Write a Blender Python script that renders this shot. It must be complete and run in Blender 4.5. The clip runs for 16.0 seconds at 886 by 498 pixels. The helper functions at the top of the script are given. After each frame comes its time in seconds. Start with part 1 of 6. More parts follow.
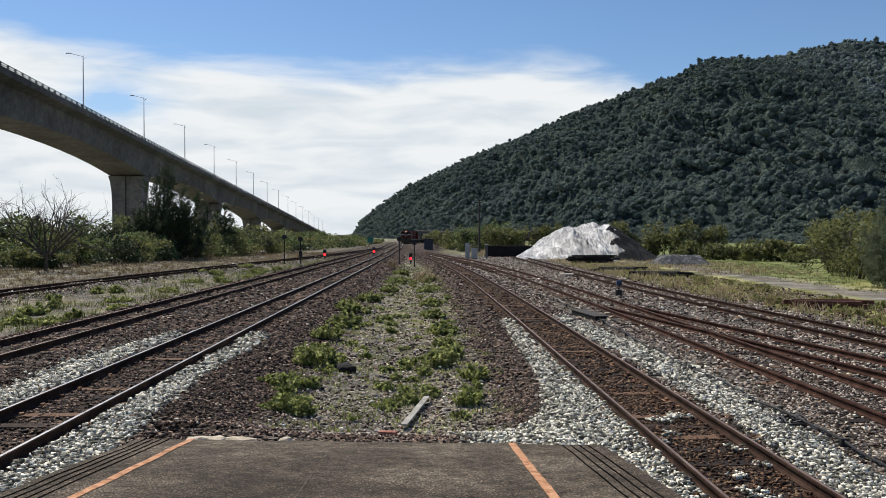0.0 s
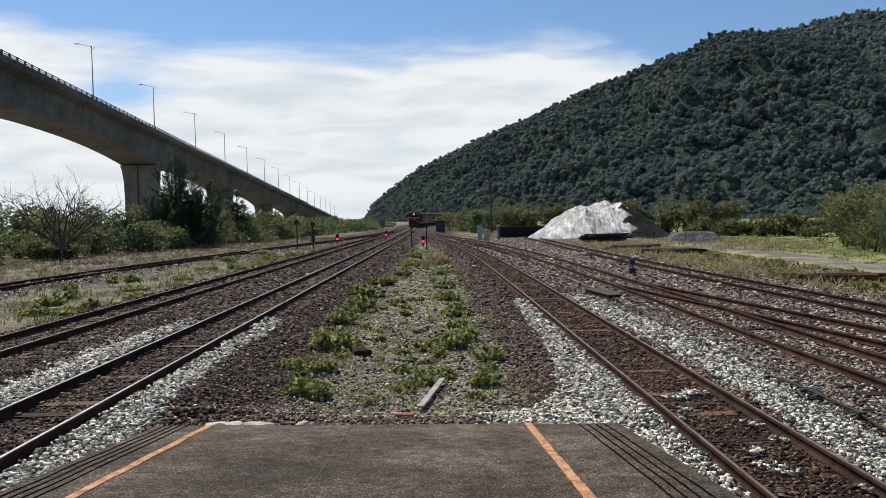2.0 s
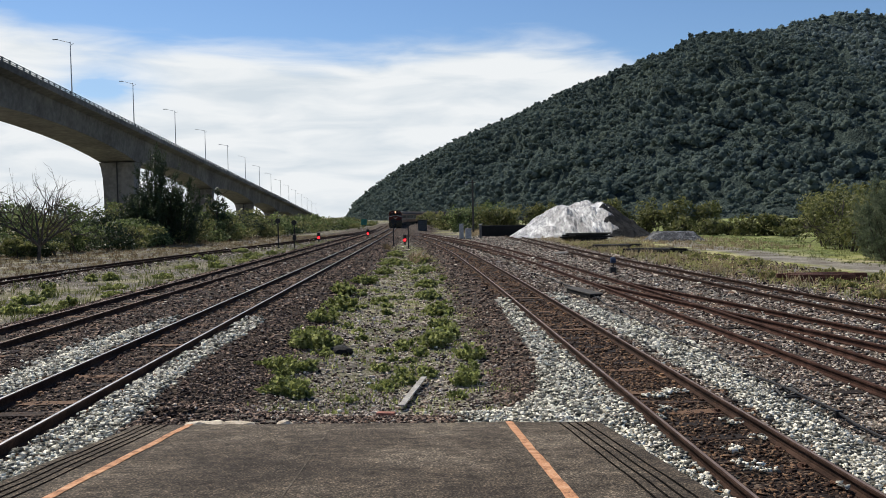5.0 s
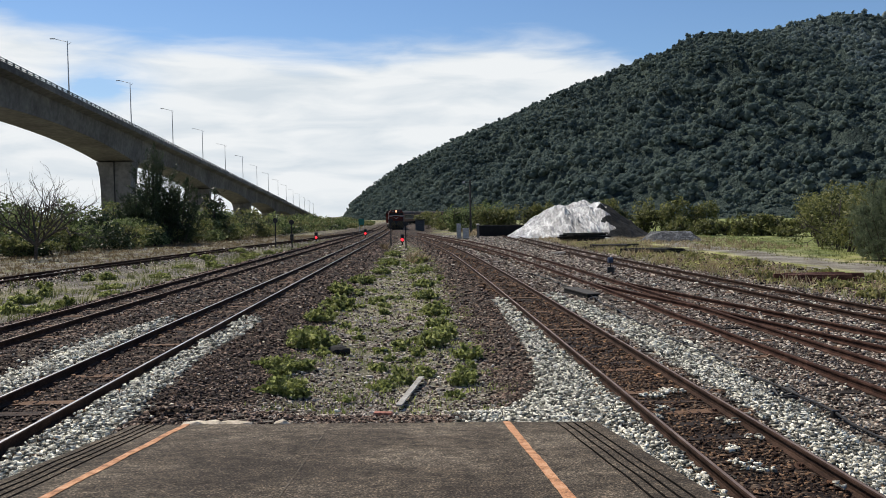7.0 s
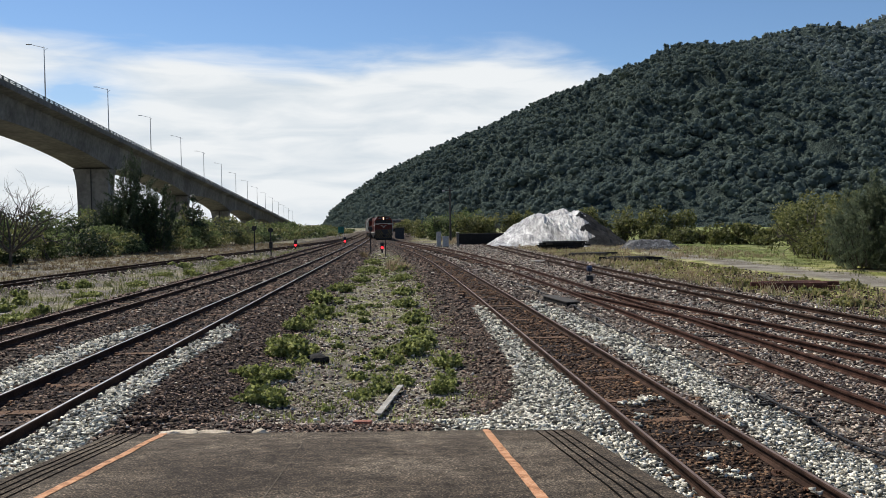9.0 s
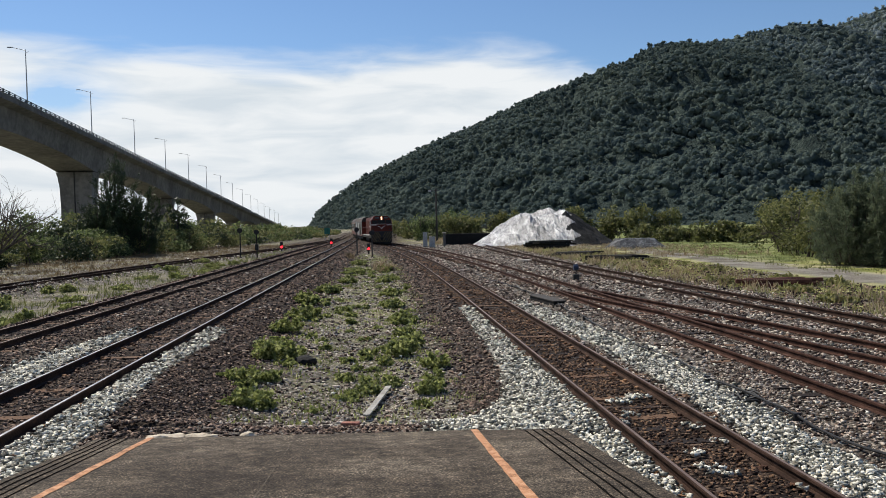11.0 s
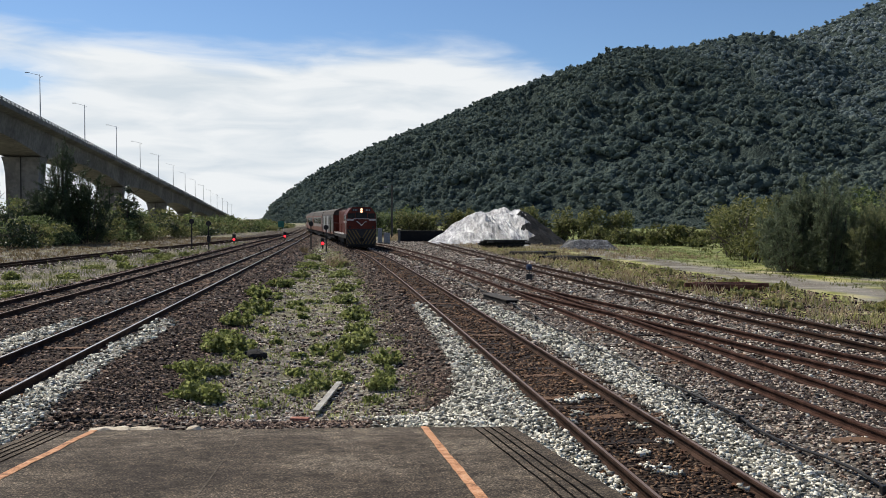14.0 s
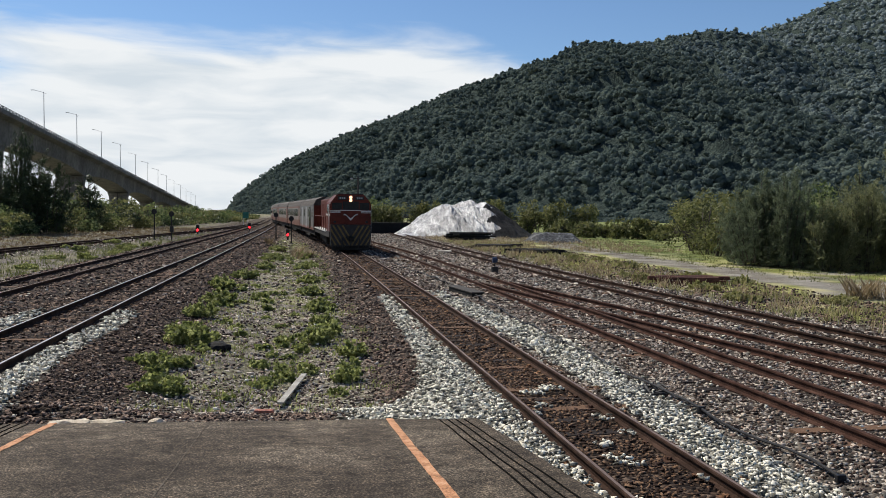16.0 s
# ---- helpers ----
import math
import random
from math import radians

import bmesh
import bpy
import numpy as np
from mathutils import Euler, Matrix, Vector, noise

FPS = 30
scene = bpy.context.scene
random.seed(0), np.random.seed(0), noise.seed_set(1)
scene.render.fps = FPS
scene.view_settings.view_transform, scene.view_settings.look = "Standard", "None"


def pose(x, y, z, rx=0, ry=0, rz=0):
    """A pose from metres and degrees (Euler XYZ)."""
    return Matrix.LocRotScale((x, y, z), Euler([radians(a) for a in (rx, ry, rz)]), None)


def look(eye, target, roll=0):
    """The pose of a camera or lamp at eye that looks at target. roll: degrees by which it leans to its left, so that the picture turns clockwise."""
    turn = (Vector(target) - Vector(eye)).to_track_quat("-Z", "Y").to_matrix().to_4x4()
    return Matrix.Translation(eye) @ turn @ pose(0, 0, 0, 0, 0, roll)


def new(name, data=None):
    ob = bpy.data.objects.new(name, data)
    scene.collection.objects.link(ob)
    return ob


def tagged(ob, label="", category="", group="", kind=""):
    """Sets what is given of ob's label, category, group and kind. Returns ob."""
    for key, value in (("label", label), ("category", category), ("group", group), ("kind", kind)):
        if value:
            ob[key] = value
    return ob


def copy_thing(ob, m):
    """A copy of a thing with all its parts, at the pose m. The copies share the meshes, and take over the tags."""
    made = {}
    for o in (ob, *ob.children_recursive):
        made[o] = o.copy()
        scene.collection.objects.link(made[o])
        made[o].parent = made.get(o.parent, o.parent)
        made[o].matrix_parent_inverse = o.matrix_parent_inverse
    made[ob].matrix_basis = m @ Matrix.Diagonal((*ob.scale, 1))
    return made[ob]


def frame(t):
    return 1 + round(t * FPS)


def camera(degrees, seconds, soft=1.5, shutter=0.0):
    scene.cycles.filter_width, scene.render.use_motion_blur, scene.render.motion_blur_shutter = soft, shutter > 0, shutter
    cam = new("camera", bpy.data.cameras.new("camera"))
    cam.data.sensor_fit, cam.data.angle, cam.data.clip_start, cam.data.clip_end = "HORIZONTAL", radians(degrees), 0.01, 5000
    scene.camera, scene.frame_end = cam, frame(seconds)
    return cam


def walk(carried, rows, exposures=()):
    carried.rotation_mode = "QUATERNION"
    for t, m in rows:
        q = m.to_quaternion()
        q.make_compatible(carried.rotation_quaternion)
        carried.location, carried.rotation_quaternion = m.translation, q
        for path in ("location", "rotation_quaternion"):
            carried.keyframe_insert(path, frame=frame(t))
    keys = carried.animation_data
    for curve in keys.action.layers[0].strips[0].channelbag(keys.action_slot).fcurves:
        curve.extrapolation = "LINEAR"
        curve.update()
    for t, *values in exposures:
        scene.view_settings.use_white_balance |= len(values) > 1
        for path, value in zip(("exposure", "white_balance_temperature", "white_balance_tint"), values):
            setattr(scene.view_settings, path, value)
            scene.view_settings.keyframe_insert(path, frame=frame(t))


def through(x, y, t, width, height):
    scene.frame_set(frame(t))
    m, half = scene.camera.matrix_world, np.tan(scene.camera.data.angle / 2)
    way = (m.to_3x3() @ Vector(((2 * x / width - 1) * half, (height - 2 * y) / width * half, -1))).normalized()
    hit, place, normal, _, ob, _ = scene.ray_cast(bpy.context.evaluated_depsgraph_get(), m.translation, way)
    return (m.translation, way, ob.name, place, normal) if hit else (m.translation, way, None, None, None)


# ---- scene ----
EYE = 2.56          # above the rail heads of the platform track
cam = camera(55.8, 16.0, soft=0.75)
# seconds, heading to the left, tilt up, lean to the left, in degrees
TURNS = [
    (0.0, -0.000, -1.000, -0.000),
    (0.5, -0.008, -1.196, -0.339),
    (1.0, 0.478, -1.684, -1.141),
    (1.5, 0.835, -2.039, -1.435),
    (2.0, 0.859, -2.215, -1.294),
    (2.5, 0.604, -2.305, -1.250),
    (3.0, 0.348, -2.431, -1.240),
    (3.5, 0.139, -2.487, -1.190),
    (4.0, -0.034, -2.464, -1.193),
    (6.5, -0.696, -2.156, -0.938),
    (7.0, -0.564, -2.338, -1.048),
    (7.5, -0.622, -2.434, -1.113),
    (8.0, -0.947, -2.274, -1.056),
    (8.5, -1.451, -1.843, -0.897),
    (9.0, -1.958, -1.806, -0.915),
    (11.5, -3.096, -1.779, -1.412),
    (12.0, -3.654, -1.625, -1.069),
    (12.5, -4.201, -1.838, -0.922),
    (13.0, -4.756, -1.997, -0.483),
    (13.5, -5.567, -1.807, -0.017),
    (14.0, -5.987, -2.033, 0.147),
    (14.5, -6.095, -2.380, 0.357),
    (15.0, -6.579, -2.561, 0.429),
    (15.5, -7.408, -2.509, 0.524),
    (16.0, -8.318, -2.552, 0.566),
]
walk(cam, [(t, pose(0, 0, EYE, 0, 0, yaw) @ pose(0, 0, 0, 90 + pitch) @ pose(0, 0, 0, 0, 0, roll)) for t, yaw, pitch, roll in TURNS])

# ---------------------------------------------------------------- light
SUN_AZ, SUN_EL = -36.0, 47.0        # degrees from straight ahead (minus: left), above the horizon
scene.view_settings.exposure = 0.0


def sky():
    w = bpy.data.worlds.new("sky")
    scene.world = w
    w.use_nodes = True
    nt = w.node_tree
    nt.nodes.clear()
    N, L = nt.nodes.new, nt.links.new
    out, bg = N("ShaderNodeOutputWorld"), N("ShaderNodeBackground")
    nish = N("ShaderNodeTexSky")
    nish.sky_type, nish.sun_disc = "NISHITA", False
    nish.sun_elevation, nish.sun_rotation = radians(SUN_EL), radians(SUN_AZ)
    nish.air_density, nish.dust_density, nish.ozone_density = 1.0, 0.1, 3.0
    gain = N("ShaderNodeMix")
    gain.data_type, gain.blend_type = "RGBA", "MULTIPLY"
    gain.inputs[0].default_value = 1.0
    L(nish.outputs[0], gain.inputs[6])
    gain.inputs[7].default_value = (0.078, 0.088, 0.10, 1)
    tc, sep = N("ShaderNodeTexCoord"), N("ShaderNodeSeparateXYZ")
    L(tc.outputs["Generated"], sep.inputs[0])
    # streaks: stretch the direction along the horizon
    mp = N("ShaderNodeMapping")
    mp.inputs["Scale"].default_value = (1.6, 1.6, 8.0)
    mp.inputs["Rotation"].default_value = (0, 0.10, 0)
    L(tc.outputs["Generated"], mp.inputs[0])
    n1 = N("ShaderNodeTexNoise")
    n1.inputs["Scale"].default_value, n1.inputs["Detail"].default_value, n1.inputs["Roughness"].default_value = 2.3, 9, 0.58
    n1.inputs["Distortion"].default_value = 0.35
    L(mp.outputs[0], n1.inputs["Vector"])
    n2 = N("ShaderNodeTexNoise")
    n2.inputs["Scale"].default_value, n2.inputs["Detail"].default_value = 5.5, 10
    n2.inputs["Distortion"].default_value = 0.5
    L(mp.outputs[0], n2.inputs["Vector"])

    def m(op, a, b, c=None):
        x = N("ShaderNodeMath")
        x.operation = op
        for k, v in enumerate((a, b, c)):
            if v is None:
                continue
            if isinstance(v, (int, float)):
                x.inputs[k].default_value = v
            else:
                L(v, x.inputs[k])
        return x.outputs[0]
    # bank of cloud up to about 12 degrees; its upper edge sags and swells along the horizon
    az = m("ARCTAN2", sep.outputs[0], sep.outputs[1])
    turn = m("MULTIPLY_ADD", az, 1 / radians(60), 0.5)
    brim = N("ShaderNodeValToRGB")
    brim.color_ramp.interpolation = "B_SPLINE"
    stops = brim.color_ramp.elements
    for k, (deg, hgt) in enumerate(((-30, 0.225), (-25, 0.212), (-18, 0.200), (-10, 0.192), (-4, 0.196), (3, 0.213), (7, 0.205), (11, 0.188), (15, 0.168), (22, 0.15))):
        e = stops[k] if k < 2 else stops.new(0.99)
        e.position, e.color = deg / 60 + 0.5, (hgt, hgt, hgt, 1)
    L(turn, brim.inputs[0])
    edge = m("MULTIPLY_ADD", m("SUBTRACT", n1.outputs[0], 0.5), 0.045, brim.outputs[0])
    edge = m("MULTIPLY_ADD", m("SUBTRACT", n2.outputs[0], 0.5), 0.045, edge)
    d = m("SUBTRACT", edge, sep.outputs[2])
    # a thin place in the bank where the blue shows through
    ga = m("MULTIPLY", m("ADD", az, radians(21.2)), 1 / radians(2.6))
    gz = m("MULTIPLY", m("SUBTRACT", sep.outputs[2], 0.150), 1 / 0.022)
    gap = m("EXPONENT", m("MULTIPLY", m("ADD", m("MULTIPLY", ga, ga), m("MULTIPLY", gz, gz)), -0.9), 0.0)
    gap = m("MULTIPLY", gap, m("MULTIPLY_ADD", m("SUBTRACT", n2.outputs[0], 0.5), -3.2, 0.75))
    low = N("ShaderNodeMapRange")
    low.interpolation_type = "SMOOTHSTEP"
    low.inputs[1].default_value, low.inputs[2].default_value = -0.012, 0.032
    L(d, low.inputs[0])
    cover = m("MULTIPLY", low.outputs[0], m("SUBTRACT", 1.0, m("MINIMUM", m("MAXIMUM", gap, 0.0), 0.85)))
    # brightness inside the bank
    tone = N("ShaderNodeValToRGB")
    tone.color_ramp.elements[0].position, tone.color_ramp.elements[0].color = 0.30, (0.66, 0.73, 0.79, 1)
    tone.color_ramp.elements[1].position, tone.color_ramp.elements[1].color = 0.60, (0.86, 0.89, 0.91, 1)
    L(n2.outputs[0], tone.inputs[0])
    mix = N("ShaderNodeMix")
    mix.data_type = "RGBA"
    L(cover, mix.inputs[0])
    L(gain.outputs[2], mix.inputs[6])
    L(tone.outputs[0], mix.inputs[7])
    L(mix.outputs[2], bg.inputs[0])
    bg.inputs[1].default_value = 1.0
    L(bg.outputs[0], out.inputs[0])


sky()
sun = new("sun", bpy.data.lights.new("sun", "SUN"))
sun.data.energy, sun.data.angle, sun.data.color = 5.0, radians(0.6), (1.0, 0.93, 0.82)
sx = math.sin(radians(SUN_AZ)) * math.cos(radians(SUN_EL))
sy = math.cos(radians(SUN_AZ)) * math.cos(radians(SUN_EL))
sun.matrix_world = look((0, 0, 60), (-sx * 10, -sy * 10, 60 - 10 * math.sin(radians(SUN_EL))))


# ---------------------------------------------------------------- materials
def material(name, colours, rough=0.9, scale=4.0, fine=40.0, bump=0.3, metal=0.0, depth=0.02, per="", spec=0.3, stretch=None, emit=None):
    """colours: dark, middle, light. Two scales of noise, relief; per 'object' or 'island' for variation from piece to piece."""
    mat = bpy.data.materials.new(name)
    mat.use_nodes = True
    nt = mat.node_tree
    b = nt.nodes["Principled BSDF"]
    N, L = nt.nodes.new, nt.links.new
    tc = N("ShaderNodeTexCoord")
    co = tc.outputs["Object"]
    if stretch:
        mp = N("ShaderNodeMapping")
        mp.inputs["Scale"].default_value = stretch
        mp.inputs["Rotation"].default_value = (0, 0.5, 0.4)
        L(co, mp.inputs[0])
        co = mp.outputs[0]
    a, c = N("ShaderNodeTexNoise"), N("ShaderNodeTexNoise")
    for n, s in ((a, scale), (c, fine)):
        n.inputs["Scale"].default_value, n.inputs["Detail"].default_value = s, 6
        n.inputs["Roughness"].default_value = 0.6
        L(co, n.inputs["Vector"])
    add = N("ShaderNodeMath")
    add.operation = "MULTIPLY_ADD"
    L(a.outputs[0], add.inputs[0])
    add.inputs[1].default_value = 0.55
    half = N("ShaderNodeMath")
    half.operation = "MULTIPLY"
    L(c.outputs[0], half.inputs[0])
    half.inputs[1].default_value = 0.45
    L(half.outputs[0], add.inputs[2])
    fac = add.outputs[0]
    if per:
        g = N("ShaderNodeObjectInfo") if per == "object" else N("ShaderNodeNewGeometry")
        r = g.outputs["Random"] if per == "object" else g.outputs["Random Per Island"]
        k = N("ShaderNodeMath")
        k.operation = "MULTIPLY_ADD"
        L(r, k.inputs[0])
        k.inputs[1].default_value = 0.62
        k2 = N("ShaderNodeMath")
        k2.operation = "SUBTRACT"
        L(fac, k2.inputs[0])
        k2.inputs[1].default_value = 0.31
        L(k2.outputs[0], k.inputs[2])
        fac = k.outputs[0]
    ramp = N("ShaderNodeValToRGB")
    e = ramp.color_ramp.elements
    e[0].position, e[0].color = 0.37, (*colours[0], 1)
    e[1].position, e[1].color = 0.63, (*colours[2], 1)
    mid = e.new(0.5)
    mid.color = (*colours[1], 1)
    L(fac, ramp.inputs[0])
    L(ramp.outputs[0], b.inputs["Base Color"])
    b.inputs["Roughness"].default_value = rough
    b.inputs["Metallic"].default_value = metal
    b.inputs["Specular IOR Level"].default_value = spec
    if bump:
        bp = N("ShaderNodeBump")
        bp.inputs["Strength"].default_value, bp.inputs["Distance"].default_value = bump, depth
        L(c.outputs[0], bp.inputs["Height"])
        L(bp.outputs[0], b.inputs["Normal"])
    if emit:
        b.inputs["Emission Color"].default_value = (*emit[0], 1)
        b.inputs["Emission Strength"].default_value = emit[1]
    return mat


def ground_material():
    """Stony ground: crushed stone of two sizes, sand and dry grass in patches, rust brown along the tracks (attribute 'bed')."""
    mat = bpy.data.materials.new("stony_ground")
    mat.use_nodes = True
    nt = mat.node_tree
    b = nt.nodes["Principled BSDF"]
    N, L = nt.nodes.new, nt.links.new
    tc = N("ShaderNodeTexCoord")
    v = N("ShaderNodeTexVoronoi")
    v.inputs["Scale"].default_value = 20.0
    v.inputs["Randomness"].default_value = 1.0
    L(tc.outputs["Object"], v.inputs["Vector"])
    n = N("ShaderNodeTexNoise")
    n.inputs["Scale"].default_value, n.inputs["Detail"].default_value = 0.55, 8
    L(tc.outputs["Object"], n.inputs["Vector"])
    sepc = N("ShaderNodeSeparateColor")
    L(v.outputs["Color"], sepc.inputs[0])

    def ramp(fac, *stops):
        r = N("ShaderNodeValToRGB")
        e = r.color_ramp.elements
        e[0].position, e[0].color = stops[0][0], (*stops[0][1], 1)
        e[1].position, e[1].color = stops[-1][0], (*stops[-1][1], 1)
        for p, col in stops[1:-1]:
            e.new(p).color = (*col, 1)
        L(fac, r.inputs[0])
        return r.outputs[0]

    def mix(f, a_, b_):
        x = N("ShaderNodeMix")
        x.data_type = "RGBA"
        L(f, x.inputs[0])
        L(a_, x.inputs[6])
        L(b_, x.inputs[7])
        return x.outputs[2]

    def attr(name):
        x = N("ShaderNodeAttribute")
        x.attribute_name = name
        return x.outputs["Fac"]
    grey = ramp(sepc.outputs[0], (0.0, (0.045, 0.037, 0.030)), (0.5, (0.125, 0.108, 0.088)), (0.9, (0.24, 0.215, 0.18)), (1.0, (0.48, 0.45, 0.40)))
    rust = ramp(sepc.outputs[0], (0.0, (0.012, 0.007, 0.005)), (0.6, (0.040, 0.025, 0.017)), (1.0, (0.14, 0.10, 0.072)))
    sand = ramp(n.outputs[0], (0.36, (0.18, 0.160, 0.126)), (0.5, (0.285, 0.26, 0.215)), (0.64, (0.41, 0.385, 0.33)))
    turf = ramp(n.outputs[0], (0.38, (0.18, 0.20, 0.05)), (0.5, (0.32, 0.325, 0.095)), (0.62, (0.50, 0.445, 0.24)))
    v2 = N("ShaderNodeTexVoronoi")
    v2.inputs["Scale"].default_value = 3.2
    L(tc.outputs["Object"], v2.inputs["Vector"])
    sep2 = N("ShaderNodeSeparateColor")
    L(v2.outputs["Color"], sep2.inputs[0])
    coarse = ramp(sep2.outputs[0], (0.0, (0.55, 0.55, 0.55)), (0.7, (1.0, 1.0, 1.0)), (1.0, (1.7, 1.65, 1.6)))
    col = mix(attr("bed"), grey, rust)
    speck = N("ShaderNodeMix")
    speck.data_type, speck.blend_type = "RGBA", "MULTIPLY"
    speck.inputs[0].default_value = 1.0
    L(col, speck.inputs[6])
    L(coarse, speck.inputs[7])
    col = speck.outputs[2]
    chips = ramp(sepc.outputs[0], (0.0, (0.07, 0.066, 0.055)), (0.5, (0.27, 0.256, 0.214)), (1.0, (0.66, 0.63, 0.54)))
    col = mix(attr("pale"), col, chips)
    col = mix(attr("sand"), col, sand)
    col = mix(attr("turf"), col, turf)
    green = ramp(n.outputs[0], (0.38, (0.10, 0.135, 0.035)), (0.5, (0.175, 0.215, 0.06)), (0.62, (0.29, 0.30, 0.13)))
    col = mix(attr("lawn"), col, green)
    L(col, b.inputs["Base Color"])
    b.inputs["Roughness"].default_value = 0.95
    b.inputs["Specular IOR Level"].default_value = 0.15
    bp = N("ShaderNodeBump")
    bp.inputs["Strength"].default_value, bp.inputs["Distance"].default_value = 0.9, 0.05
    bp.invert = True
    L(v.outputs["Distance"], bp.inputs["Height"])
    L(bp.outputs[0], b.inputs["Normal"])
    return mat


def platform_material():
    """Old asphalt: dark and worn patches, fine pale grit showing through."""
    mat = bpy.data.materials.new("gritty_worn_asphalt")
    mat.use_nodes = True
    nt = mat.node_tree
    b = nt.nodes["Principled BSDF"]
    N, L = nt.nodes.new, nt.links.new
    tc = N("ShaderNodeTexCoord")
    layers = []
    for sc, det in ((0.7, 5), (6.5, 8), (58.0, 5)):
        n = N("ShaderNodeTexNoise")
        n.inputs["Scale"].default_value, n.inputs["Detail"].default_value = sc, det
        n.inputs["Roughness"].default_value = 0.65
        L(tc.outputs["Object"], n.inputs["Vector"])
        layers.append(n.outputs[0])

    def ramp(fac, *stops):
        r = N("ShaderNodeValToRGB")
        e = r.color_ramp.elements
        e[0].position, e[0].color = stops[0][0], (*stops[0][1], 1)
        e[1].position, e[1].color = stops[-1][0], (*stops[-1][1], 1)
        for p, col in stops[1:-1]:
            e.new(p).color = (*col, 1)
        L(fac, r.inputs[0])
        return r.outputs[0]

    def mix(f, a_, b_, kind="MIX"):
        x = N("ShaderNodeMix")
        x.data_type, x.blend_type = "RGBA", kind
        if isinstance(f, float):
            x.inputs[0].default_value = f
        else:
            L(f, x.inputs[0])
        L(a_, x.inputs[6])
        L(b_, x.inputs[7])
        return x.outputs[2]
    patch = ramp(layers[0], (0.36, (0.046, 0.037, 0.029)), (0.5, (0.076, 0.063, 0.049)), (0.64, (0.132, 0.113, 0.090)))
    stain = ramp(layers[1], (0.35, (0.50, 0.48, 0.45)), (0.5, (0.95, 0.95, 0.95)), (0.66, (1.4, 1.37, 1.31)))
    grit = ramp(layers[2], (0.36, (0.12, 0.11, 0.10)), (0.48, (0.75, 0.73, 0.70)), (0.57, (1.5, 1.42, 1.32)), (0.66, (4.0, 3.8, 3.5)))
    col = mix(1.0, mix(1.0, patch, stain, "MULTIPLY"), grit, "MULTIPLY")
    L(col, b.inputs["Base Color"])
    b.inputs["Roughness"].default_value = 0.95
    b.inputs["Specular IOR Level"].default_value = 0.2
    bp = N("ShaderNodeBump")
    bp.inputs["Strength"].default_value, bp.inputs["Distance"].default_value = 0.8, 0.008
    L(layers[2], bp.inputs["Height"])
    L(bp.outputs[0], b.inputs["Normal"])
    return mat


